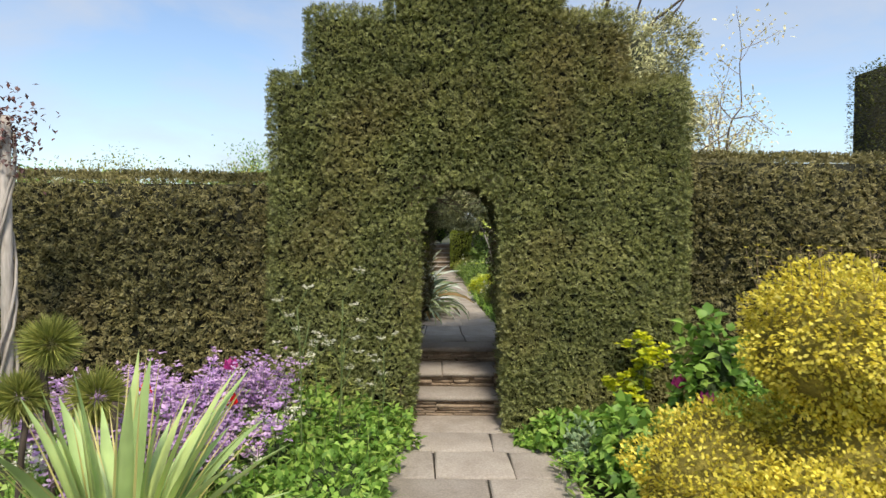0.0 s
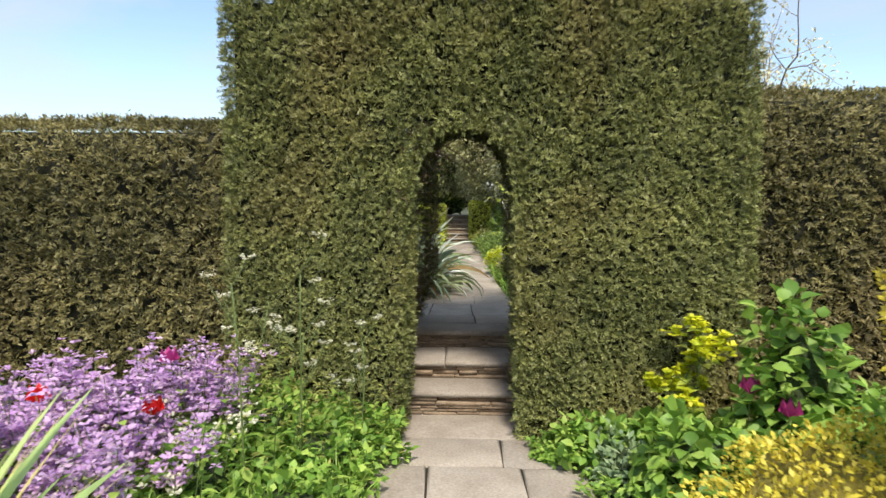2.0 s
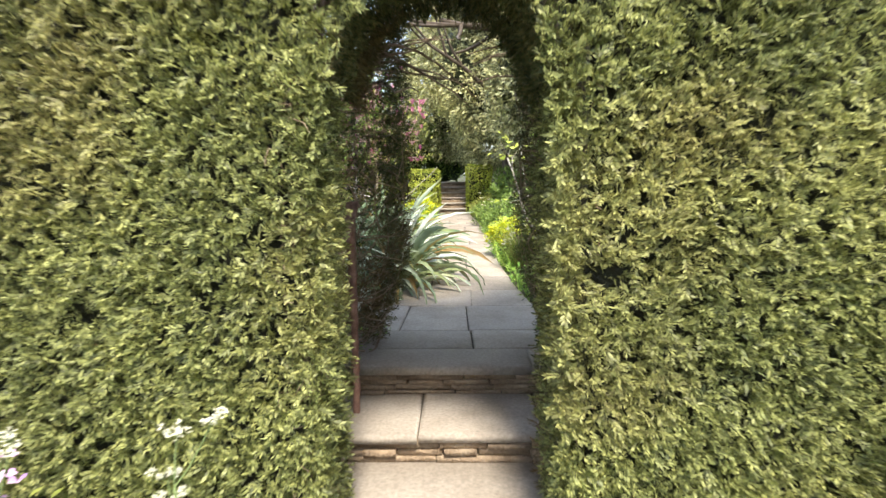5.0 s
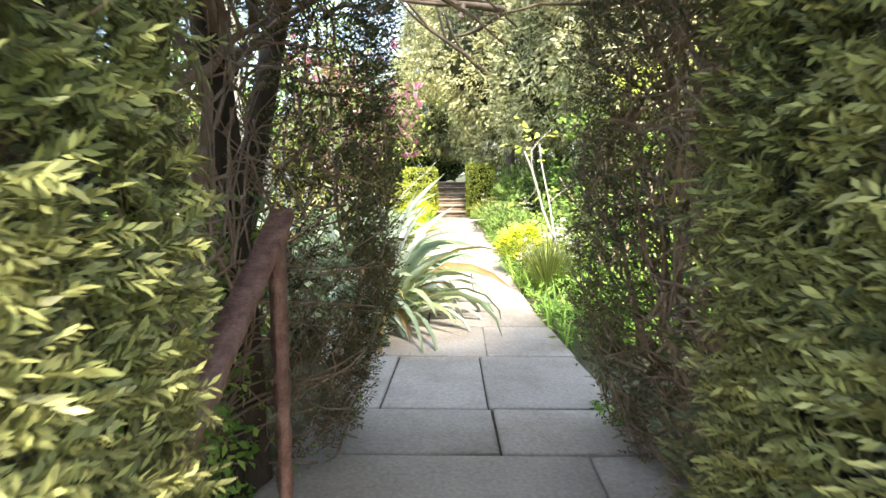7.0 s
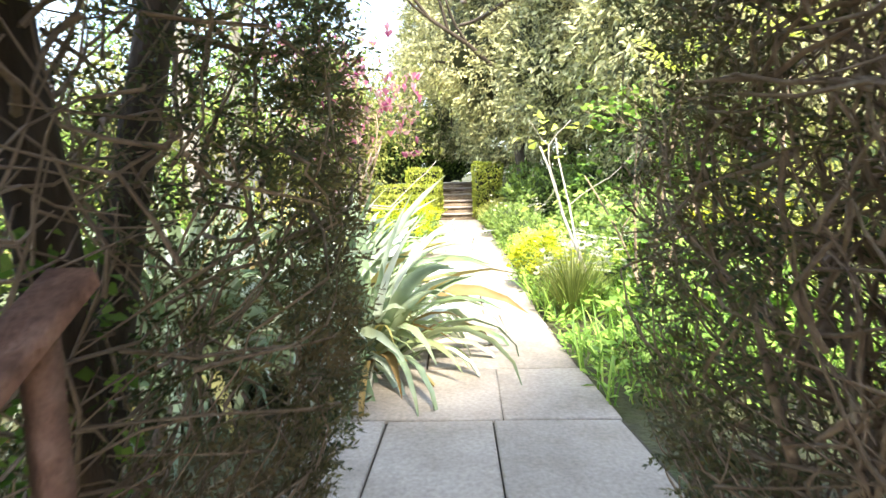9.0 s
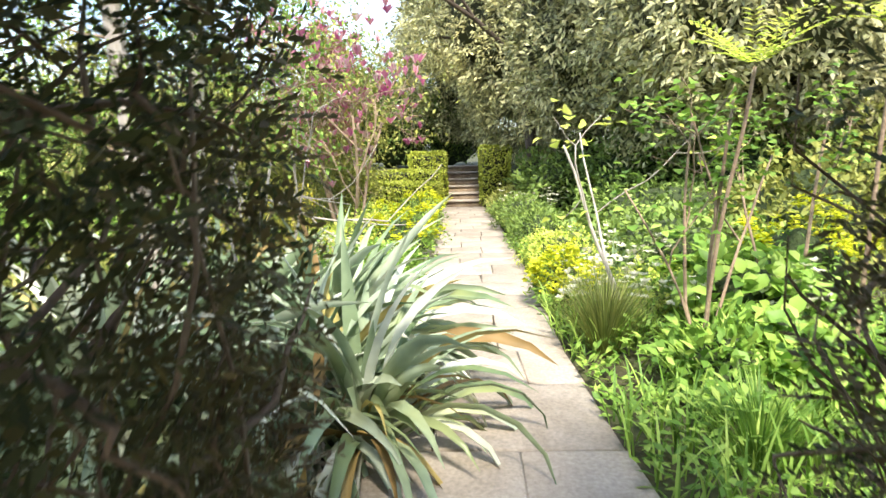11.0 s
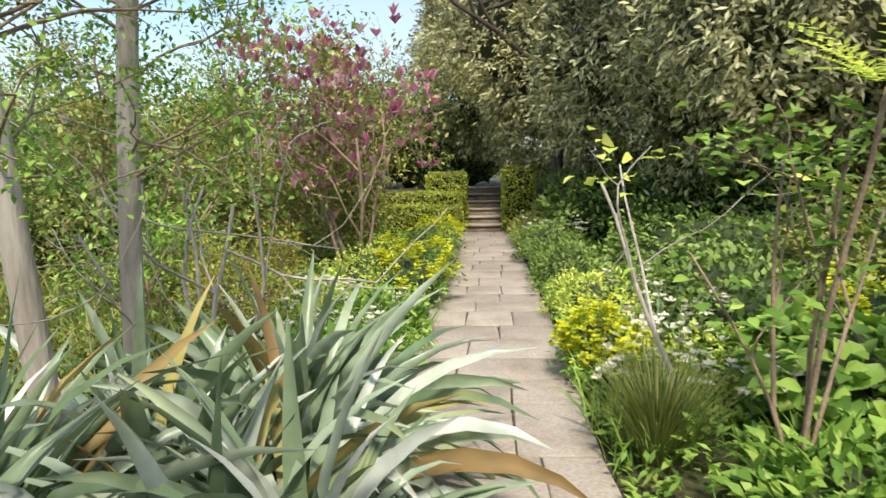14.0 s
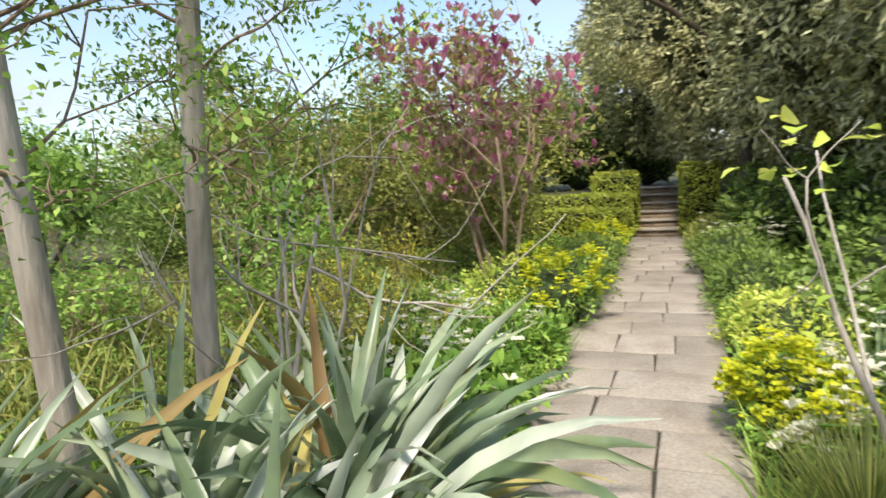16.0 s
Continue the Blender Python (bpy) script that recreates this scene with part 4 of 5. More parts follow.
pale_trunk((-1.87, 4.72, UPPER), (-1.52, 4.66, 4.4), 0.058, 72, "pale-barked slim upright tree trunk with fresh leaves")


def twisted_stem():
    rng = rng_of(73)
    ob = thing("bare_shrub", (-1.55, 4.9, UPPER), "bare lichened grey branches leaning beside a trunk", "shrub")
    for d, ln, r in (((0.1, 0.1, 1), 1.3, 0.02), ((-0.35, 0.1, 1), 1.6, 0.015), ((0.4, 0.2, 1), 1.5, 0.014), ((0.0, 0.5, 1), 1.7, 0.014), ((-0.6, -0.1, 0.9), 1.3, 0.012)):
        p, _, _ = branching(rng, (0, 0, 0), d, ln, r, 2, 0.16, 0.7, 0.04, 3, 0.6, 5)
        part("branch", joined(p), PALE_BARK, ob, smooth=True)


twisted_stem()
crown_tree((-1.85, 9.4, UPPER), "spreading magnolia with pink goblet flowers and new leaves", 74, 3.9, 1.6, OLIVE, 0.08, 4200, (PINK, 420, 0.125), TWIG, 4, 0.08)
crown_tree((-4.2, 8.6, UPPER), "tall open green tree with hanging shoots", 76, 3.4, 1.6, OLIVE, 0.085, 6000, None, TWIG, 4, 0.07, clump=0.15)
crown_tree((-3.2, 7.0, UPPER), "light green young shrub with slender stems", 77, 1.35, 1.2, FRESH, 0.065, 2400, None, TWIG, 4, 0.04, clump=0.13, name="shrub")
crown_tree((-4.6, 6.0, UPPER), "fresh green spreading shrub", 78, 1.4, 1.2, FRESH, 0.07, 2600, None, TWIG, 4, 0.05, clump=0.14, name="shrub")
crown_tree((-6.6, 9.6, UPPER), "dense green tree behind the bed", 79, 2.3, 1.8, MID, 0.08, 12000, None, BARK, 3, 0.09)
crown_tree((-1.75, 6.3, UPPER), "golden arching shrub with thorny stems", 80, 1.35, 0.8, GOLD, 0.035, 2600, None, TWIG, 5, 0.03, 1.0, name="shrub", clump=0.06)
crown_tree((-2.9, 11.6, UPPER), "green shrub behind the magnolia", 81, 2.2, 1.4, OLIVE, 0.08, 9000, None, TWIG, 4, 0.05, name="shrub")
for k, (x, y, h) in enumerate(((-9.5, 15.5, 3.4), (-5.2, 14.5, 3.0), (-8.0, 20.0, 4.0), (-4.2, 21.5, 3.8), (-13.5, 17, 3.6), (-12.0, 11, 3.0))):
    crown_tree((x, y, ground_height(x, y)), "leafy green tree at the back of the garden", 90 + k, h, 2, (MID, OLIVE, FRESH)[k % 3], 0.13, 9000, None, BARK, 3, 0.12, clump=0.4)
crown_tree((6.5, 9.0, UPPER), "tall open tree with pale spring blossom behind the hedge", 97, 6.3, 2, BLOSSOM, 0.1, 4200, None, TWIG, 3, 0.12, clump=0.16)
for k, (x, y, h) in enumerate(((-4.6, 2.6, 2.4), (9.5, 2.6, 2.7))):
    crown_tree((x, y, UPPER), "light shrub showing over the hedge", 100 + k, h, 1, FRESH, 0.06, 700, None, TWIG, 3, 0.05, name="shrub", clump=0.1)

back = thing("yew_hedge", (0, 0, 0), "dark tall hedge at the back of the garden", "hedge", "clipped yew hedges")
# Near-black block behind the sparse leaves of the back hedge.
part("inner_growth", cuboid(-21, -12.6, 23.0, 24.5, 0, 3.5), BACK_CORE, back)
_p, _n = face_points(rng_of(105), (-21, 22.9, 0.5), (8.5, 0, 0), (0, 0, 3.0), 60)
part("foliage", leaf_quads(_p, _n + rng_of(106).normal(0, 0.6, _p.shape), np.array([0, 0, 1.0]), 0.16, 0.08), YEW_SHADED, back, kind="stuff")


# ---- beds along the upper path ----
for k, (x, y, sx, sy, sz, m, lf, cnt, lab) in enumerate((
        (-0.95, 8.2, 0.42, 0.6, 0.62, ACID, (0.05, 0.03), 1500, "mound of acid yellow spurge beside the path"),
        (-1.0, 9.6, 0.4, 0.8, 0.5, MID, (0.06, 0.025), 1500, "dark green feathery mound beside the path"),
        (-1.15, 11.4, 0.42, 1.0, 0.5, MID, (0.07, 0.025), 1500, "dark green feathery mound by the box hedge"),
        (-1.2, 13.3, 0.4, 1.0, 0.5, ACID, (0.06, 0.03), 1000, "yellow spurge by the box hedge"),
        (-1.0, 6.7, 0.4, 0.7, 0.42, FRESH, (0.07, 0.03), 1500, "fresh green leafy mound beside the path"),
        (-0.95, 5.5, 0.38, 0.5, 0.42, FRESH, (0.10, 0.075), 420, "broad-leaved fresh green plant beside the path"),
        (0.72, 5.95, 0.26, 0.5, 0.42, ACID, (0.045, 0.03), 1200, "acid yellow spurge spilling over the path edge"),
        (0.95, 7.4, 0.4, 0.8, 0.45, LIME, (0.05, 0.025), 1700, "yellow-green spurge beside the path"),
        (0.85, 9.4, 0.42, 0.9, 0.5, MID, (0.08, 0.025), 1700, "dark green feathery clump beside the path"),
        (0.75, 11.4, 0.45, 1.0, 0.55, MID, (0.08, 0.025), 1600, "dark green leafy clump under the oak"),
        (0.65, 13.6, 0.4, 1.0, 0.55, OLIVE, (0.1, 0.02), 1400, "grassy clump with pale flowers by the steps"),
        (2.0, 7.0, 0.8, 1.2, 0.7, MID, (0.08, 0.05), 1700, "dark green shrubby growth under the oak"),
        (1.9, 5.2, 0.5, 0.6, 0.6, FRESH, (0.11, 0.09), 520, "broad-leaved green plant in the bed"),
        (2.6, 5.8, 0.5, 0.5, 0.75, ACID, (0.05, 0.03), 900, "acid yellow spurge at the back of the bed"),
        (1.35, 4.1, 0.35, 0.45, 0.36, FRESH, (0.1, 0.045), 700, "bright green leafy plant by the path"),
        (2.7, 9.2, 1.3, 1.4, 0.9, MID, (0.09, 0.05), 2200, "dark undergrowth beneath the oak"),
        (1.7, 13.4, 0.8, 1.2, 1.3, MID, (0.12, 0.05), 2000, "dark shrubby undergrowth by the steps"),
        (2.9, 11.9, 1.0, 0.9, 1.7, MID, (0.12, 0.05), 2200, "dark leafy undergrowth beneath the oak"),
        (4.4, 10.3, 1.2, 0.9, 1.8, MID, (0.12, 0.05), 2200, "dark leafy undergrowth beneath the oak"),
        (5.6, 8.6, 1.2, 0.9, 1.7, OLIVE, (0.12, 0.05), 2000, "olive leafy undergrowth beneath the oak"),
        (3.4, 7.2, 0.8, 0.8, 1.2, OLIVE, (0.1, 0.05), 1500, "leafy shrub at the back of the bed"))):
    if m is ACID:
        spurge((x, y, UPPER - 0.05), (sx, sy, sz), lab, 120 + k, cnt // 2)
        continue
    mound((x, y, UPPER - 0.05), (sx, sy, sz), lab, "plant", 120 + k, m, lf, cnt, "bed_plant", broad=lf[1] > 0.06, rough=0.3)

grass_tuft((0.82, 4.78, UPPER - 0.04), "dense green sedge tussock at the path edge", 141, 620, 0.62, 0.006, GRASS)
grass_tuft((1.15, 3.35, UPPER - 0.04), "bright green grassy clump by the hedge", 142, 260, 0.42, 0.008, FRESH)
for k, (x, y) in enumerate(((1.25, 6.5), (1.5, 6.9), (1.1, 7.1), (1.65, 6.3))):
    grass_tuft((x, y, UPPER - 0.04), "clump of upright blue-green bulb leaves", 145 + k, 60, 0.5, 0.024, BLUE_GREEN, "bulb_leaves", 0.75)
for k, (x, y) in enumerate(((-0.75, 5.9), (-0.9, 6.3), (-0.85, 7.3), (-0.7, 6.9))):
    grass_tuft((x, y, UPPER - 0.04), "clump of narrow green bulb leaves", 150 + k, 60, 0.38, 0.012, FRESH, "bulb_leaves", 0.7)
for k, (x, y, h) in enumerate(((0.78, 5.4, 0.5), (1.05, 5.8, 0.5), (1.35, 5.1, 0.5), (1.5, 6.6, 0.55), (-1.15, 5.0, 0.45), (-1.5, 5.6, 0.5), (-0.95, 6.1, 0.42), (-1.4, 6.6, 0.5), (1.9, 4.6, 0.55), (0.75, 12.6, 0.65), (1.2, 12.0, 0.65), (-1.7, 7.4, 0.5))):
    stemmed((x, y, UPPER - 0.03), "white starry flowers on green stems in the bed", "flowers", 160 + k, 7, h, 0.22, FRESH, (0.12, 0.02), WHITE, 6, 0.052, 5, "white_flowers", 6)


for k, (x, y, sx, sy, sz, m, lf, cnt, lab) in enumerate((
        (-1.0, 4.95, 0.34, 0.35, 0.34, LIME, (0.1, 0.085), 240, "lime green broad-leaved plant beside the path"),
        (-1.5, 6.0, 0.45, 0.5, 0.42, FRESH, (0.08, 0.035), 1100, "leafy green plant in the flower bed"),
        (-2.2, 5.3, 0.55, 0.5, 0.4, OLIVE, (0.09, 0.03), 1100, "olive green leafy plant in the flower bed"),
        (-1.45, 8.6, 0.45, 0.6, 0.6, LIME, (0.05, 0.025), 1300, "yellow-green spurge in the flower bed"),
        (-2.6, 7.6, 0.6, 0.7, 0.5, MID, (0.08, 0.03), 1300, "mid green leafy plant in the flower bed"),
        (1.5, 5.55, 0.35, 0.4, 0.4, LIME, (0.05, 0.025), 1000, "yellow-green spurge among bulb leaves"),
        (1.75, 4.0, 0.4, 0.4, 0.4, FRESH, (0.12, 0.1), 300, "broad-leaved fresh green plant by the hedge"))):
    mound((x, y, UPPER - 0.05), (sx, sy, sz), lab, "plant", 340 + k, m, lf, cnt, "bed_plant", broad=lf[1] > 0.06, rough=0.35)
for k, (x, y, h) in enumerate(((-0.85, 5.25, 0.4), (-1.25, 5.7, 0.45), (-1.1, 7.0, 0.45), (-1.9, 6.2, 0.5), (-2.4, 6.6, 0.5), (0.95, 6.35, 0.45), (1.25, 7.6, 0.5))):
    stemmed((x, y, UPPER - 0.03), "white starry flowers on green stems in the bed", "flowers", 350 + k, 8, h, 0.25, FRESH, (0.12, 0.02), WHITE, 6, 0.045, 5, "white_flowers", 6)


def lanky_shrub(place, label, seed, stems, leaf_mat, leaf, count, bark=TWIG):
    rng = rng_of(seed)
    ob = thing("shrub", place, label, "shrub")
    pieces, tips = [], []
    for d, ln, r in stems:
        line = wander(rng, (0, 0, -0.05), d, ln, 7, 0.07)
        pieces.append(tube(line, np.linspace(r, r * 0.5, len(line)), 7))
        p, t, w = branching(rng, line[4], unit(line[5] - line[4]) + rng.normal(0, 0.5, 3), ln * 0.4, r * 0.5, 1, 0.15, 0.7, 0.05, 3)
        pieces += p
        tips += t + [line[-1], line[-2], line[-1]]
    part("stalk", joined(pieces), bark, ob, smooth=True)
    tips = np.array(tips)
    pick = rng.integers(0, len(tips), count)
    b = tips[pick] + rng.normal(0, 0.07, (count, 3))
    a = rng.random(count) * 6.28
    part("leaves", broad_quads(b, np.stack([np.cos(a), np.sin(a), rng.uniform(-0.3, 0.5, count)], 1), np.array([0, 0, 1.0]) + rng.normal(0, 0.3, b.shape), leaf[0] * rng.uniform(0.6, 1.2, count), leaf[1] * rng.uniform(0.7, 1.2, count)), leaf_mat, ob, kind="stuff")
    return ob


lanky_shrub((1.08, 5.1, UPPER), "leaning pale bare stem with lime leaves at its top", 181, [((-0.15, 0.35, 1), 1.5, 0.018), ((-0.3, 0.9, 1), 1.9, 0.013)], LIME, (0.09, 0.08), 40, PALE_BARK)
lanky_shrub((1.3, 4.35, UPPER), "tall lanky shrub with fresh lobed leaves", 182, [((0.1, 0.05, 1), 1.6, 0.016), ((-0.35, 0.3, 1), 1.5, 0.013), ((0.35, 0.4, 1), 1.5, 0.012), ((-0.2, -0.1, 1), 1.2, 0.01)], FRESH, (0.065, 0.06), 260)
lanky_shrub((2.1, 5.0, UPPER), "tall lanky shrub with fresh lobed leaves", 183, [((0.1, 0.05, 1), 1.7, 0.016), ((-0.25, 0.3, 1), 1.6, 0.013)], FRESH, (0.065, 0.06), 230)


def mahonia(place, seed):
    rng = rng_of(seed)
    ob = thing("mahonia", place, "tall bare-stemmed shrub with whorls of yellow-green pinnate leaves", "shrub")
    stem = wander(rng, (0, 0, -0.05), (0.02, 0, 1), 1.75, 6, 0.04)
    part("stem", tube(stem, np.linspace(0.014, 0.01, 7), 7), TWIG, ob, smooth=True)
    b, w, u = [], [], []
    for k in range(16):
        a = k * 2.4
        tilt = 0.45 + 0.7 * rng.random()
        d = np.array([math.cos(a), math.sin(a), tilt])
        side = np.array([-math.sin(a), math.cos(a), 0])
        for j in range(9):
            s = 0.05 + 0.032 * j
            c = stem[-1] + d * s - np.array([0, 0, s * s * 0.9])
            for sg in (-1, 1):
                b.append(c)
                w.append(side * sg + d * 0.35)
                u.append((0, 0, 1.0))
    part("leaves", leaf_quads(np.array(b), np.array(w), np.array(u), 0.06, 0.022), LIME, ob, kind="stuff")


mahonia((1.28, 4.35, UPPER), 185)
mahonia((2.0, 4.1, UPPER + 0.15), 186)

carpet("mixed low green leaves filling the bed by the path", 191, [(-4.5, -0.55, 4.4, 9.5, 0.42), (-4.5, -0.85, 9.5, 15.2, 0.4)], FRESH, (0.08, 0.022), 520, avoid=on_upper_path)
carpet("mixed low green leaves filling the bed under the oak", 192, [(0.3, 3.2, 2.9, 9.0, 0.32), (0.1, 3.0, 9.0, 15.5, 0.4)], FRESH, (0.075, 0.03), 620, avoid=on_upper_path)
carpet("olive undergrowth at the back of the bed", 193, [(-9, -3.0, 4.6, 16.0, 0.75)], OLIVE, (0.1, 0.03), 170)
carpet("rough low growth beyond the planted beds", 195, [(-11, -4.2, -8, 0.2, 0.25), (4.4, 11, -8, 0.2, 0.25), (3.0, 11, 2.9, 15, 0.3), (-11, -4.4, 1.5, 5.0, 0.3)], OLIVE, (0.13, 0.045), 110)
carpet("small weeds in the joints of the landing", 194, [(-0.66, -0.44, 2.15, 2.38, 0.08), (0.62, 0.82, 2.1, 2.36, 0.08), (-0.62, -0.5, 1.5, 2.1, 0.04)], FRESH, (0.035, 0.025), 1800)


def meadow(label, seed, boxes, count, length, width, mat, avoid=None):
    """Long thin leaves standing thickly in a bed."""
    rng = rng_of(seed)
    pts = []
    for x0, x1, y0, y1 in boxes:
        n = int(count * (x1 - x0) * (y1 - y0))
        x, y = rng.uniform(x0, x1, n), rng.uniform(y0, y1, n)
        ok = np.array([noise.noise(Vector((a * 1.3, c * 1.3, seed))) for a, c in zip(x, y)]) > -0.12
        x, y = planned(np.stack([x[ok], y[ok]], 1)).T
        pts.append(np.stack([x, y, np.array([ground_height(a, c) for a, c in zip(x, y)])], 1))
    q = np.concatenate(pts)
    if avoid is not None:
        q = q[~avoid(q)]
    n = len(q)
    geo = blades(q, rng.random(n) * 6.283, rng.uniform(1.0, 1.55, n), rng.uniform(0.2, 1.6, n), length * rng.uniform(0.5, 1.2, n), width, 4, 0.15, rng.normal(0, 0.5, n))
    return tagged(part("long_grass", geo, mat), label, "plants", "", "stuff")


meadow("long narrow green leaves standing through the bed", 311, [(-2.6, -0.6, 4.4, 8.5)], 420, 0.42, 0.012, FRESH, on_upper_path)
meadow("long narrow olive leaves at the back of the bed", 312, [(-5.5, -2.6, 4.6, 10.5)], 200, 0.55, 0.014, OLIVE, on_upper_path)
meadow("long narrow green leaves between the bed plants", 313, [(0.45, 2.4, 2.9, 8.5)], 260, 0.34, 0.013, FRESH, on_upper_path)
meadow("thin green leaves under the bed plants", 314, [(-3.2, -0.65, -3.4, -0.2)], 480, 0.42, 0.011, FRESH)
for k, (x, y, sx, sy, sz, m) in enumerate(((-2.6, 20.6, 1.6, 1.0, 2.6, MID), (-5.0, 19.5, 1.8, 1.0, 2.4, OLIVE), (-0.6, 21.5, 1.6, 1.0, 3.2, MID), (-7.6, 17.5, 1.8, 1.2, 2.2, FRESH), (-10.5, 13.5, 2.0, 1.5, 2.4, MID), (-7.5, 12.2, 1.3, 1.0, 1.7, FRESH))):
    mound((x, y, ground_height(x, y) - 0.1), (sx, sy, sz), "dense leafy bush at the back of the garden", "shrub", 320 + k, m, (0.14, 0.07), 2600, "shrub", rough=0.35)


# ---- lower beds ----
def honesty(place, seed):
    rng = rng_of(seed)
    return stemmed(place, "lilac honesty in full flower with green leaves", "flowers", seed, 17, rng.uniform(0.75, 1.0), 0.3, FRESH, (0.09, 0.06), PURPLE, 4, 0.039, 36, "honesty", 6, 0.5)


for k, (x, y) in enumerate(((-2.5, -1.35), (-2.05, -1.5), (-2.9, -1.6), (-2.3, -1.85), (-1.85, -1.25), (-2.75, -2.05), (-2.1, -2.2), (-3.2, -1.9), (-1.75, -2.45), (-2.5, -2.5))):
    honesty((x, y, -0.03 - 0.06 * (y < -1.9)), 200 + k)
for k, (x, y) in enumerate(((-1.65, -1.75), (-3.4, -1.4), (-2.2, -1.95), (-1.7, -2.3), (-2.9, -2.3), (-2.4, -1.2))):
    stemmed((x, y, -0.03), "white flowers among the lilac honesty", "flowers", 215 + k, 8, 0.65, 0.25, FRESH, (0.1, 0.04), WHITE, 4, 0.036, 16, "white_flowers", 6)


def tulip(place, height, mat, label, seed):
    rng = rng_of(seed)
    ob = thing("tulip", place, label, "flower")
    line = wander(rng, (0, 0, -0.05), (0, 0, 1), height, 4, 0.03)
    part("stem", tube(line, 0.005, 5), GREEN_STEM, ob, smooth=True)
    ang = np.arange(6) / 6 * 2 * math.pi
    b = line[-1] + np.zeros((6, 3))
    way = np.stack([np.cos(ang) * 0.42, np.sin(ang) * 0.42, np.ones(6)], 1)
    part("petals", leaf_quads(b, way, np.stack([-np.cos(ang), -np.sin(ang), np.full(6, 0.3)], 1), 0.13, 0.095, -0.3, 0.45), mat, ob)
    az = np.array([0.5, 2.6, 4.4])
    part("leaves", blades(np.zeros((3, 3)), az, np.full(3, 1.4), np.full(3, 0.7), 0.32, 0.045, 4, 0.25), BLUE_GREEN, ob)


for k, (x, y, h, m, lab) in enumerate(((-1.85, -1.98, 0.7, RED, "red tulip in full flower"), (-2.47, -2.15, 0.8, RED, "red tulip in full flower"), (-2.05, -1.35, 0.85, MAGENTA, "magenta tulip among the honesty"),
                                       (1.78, -1.7, 0.8, MAGENTA, "magenta tulip in the leafy bed"), (-2.2, -3.1, 0.55, MAGENTA, "magenta tulip behind sword leaves"), (1.9, -1.9, 0.72, MAGENTA, "magenta tulip in the leafy bed"))):
    tulip((x, y, -0.03), h, m, lab, 230 + k)


def cow_parsley(place, height, seed, lean):
    rng = rng_of(seed)
    ob = thing("cow_parsley", place, "tall cow parsley with ferny leaves and white umbels", "flower", "cow parsley in the bed")
    line = wander(rng, (0, 0, -0.05), (*lean, 1), height, 6, 0.05)
    st = [tube(line, np.linspace(0.008, 0.004, 7), 5)]
    heads, lb, lw = [], [], []
    for k in range(4):
        i = int(rng.integers(4, 7))
        a = rng.random() * 6.28
        ln = rng.uniform(0.1, 0.35)
        br = wander(rng, line[i], (math.cos(a) * 0.6, math.sin(a) * 0.6, 0.8), ln, 3, 0.08)
        st.append(tube(br, 0.003, 3))
        for j in range(9):
            b = rng.random() * 6.28
            e = br[-1] + np.array([math.cos(b) * 0.035, math.sin(b) * 0.035, 0.03]) * rng.uniform(0.6, 1.2)
            st.append(tube(np.array([br[-1], e]), 0.001, 3))
            heads += [e + rng.normal(0, 0.006, 3) for _ in range(3)]
    for k in range(90):
        i = rng.integers(0, 5)
        a = rng.random() * 6.28
        c = line[i] + np.array([math.cos(a), math.sin(a), 0.25]) * rng.uniform(0.03, 0.28)
        lb.append(c + rng.normal(0, 0.02, 3))
        lw.append((math.cos(a + rng.normal(0, 0.8)), math.sin(a + rng.normal(0, 0.8)), 0.1))
    part("stalk", joined(st), GREEN_STEM, ob, kind="stuff")
    part("leaves", leaf_quads(np.array(lb), np.array(lw), np.array([0, 0, 1.0]), 0.07, 0.022), OLIVE, ob, kind="stuff")
    part("umbels", flower_heads(rng, np.array(heads), 4, 0.012, 0.9, 0.7), WHITE, ob, kind="stuff")


for k, (x, y, h, l) in enumerate(((-1.02, -1.75, 1.58, (0, -0.06)), (-1.22, -2.15, 1.55, (0, -0.05)), (-1.0, -1.6, 1.25, (0.05, -0.1)), (-0.72, -1.0, 1.0, (0.1, -0.1)), (-1.5, -1.3, 1.3, (0, 0)), (-1.35, -0.8, 1.1, (0, 0)), (-0.85, -0.6, 0.8, (0, -0.1)))):
    cow_parsley((x, y, -0.03), h, 240 + k, l)


for k, (x, y, h) in enumerate(((-0.95, -1.1, 0.6), (-1.25, -1.75, 0.7), (-1.5, -2.3, 0.6), (-0.95, -2.2, 0.5), (-1.75, -1.0, 0.8), (-1.2, -2.7, 0.5))):
    stemmed((x, y, -0.03), "leafy green stems of weeds not yet in flower", "plant", 360 + k, 12, h, 0.26, FRESH, (0.1, 0.035), None, name="leafy_weeds", leaves=16)


def yucca(place, seed):
    rng = rng_of(seed)
    ob = thing("yucca", place, "yucca with green sword leaves edged in cream", "plant")
    c = 34
    az, s = rng.random(c) * 6.28, rng.random(c)
    base = np.stack([np.cos(az) * 0.06, np.sin(az) * 0.06, np.zeros(c)], 1)
    args = (az, radians(86) - s * radians(50), 0.1 + 0.35 * s, 1.08 * rng.uniform(0.7, 1.1, c))
    w = rng.uniform(0.07, 0.105, c)
    part("leaves", blades(base, *args, w, 6, 0.22), VARIEGATED, ob, kind="stuff")
    part("trunk", tube(np.array([[0, 0, -0.5], [0.01, 0, -0.1], [0, 0, 0.05]]), 0.06, 8), BARK, ob)
    off = np.stack([-np.sin(az), np.cos(az), np.zeros(c)], 1) * (w * 0.5)[:, None]
    part("cream_margin", joined([blades(base + off, *args, 0.012, 6, 0.1), blades(base - off, *args, 0.012, 6, 0.1)]), CREAM_EDGE, ob, kind="stuff")


yucca((-1.62, -4.08, 0.42), 251)
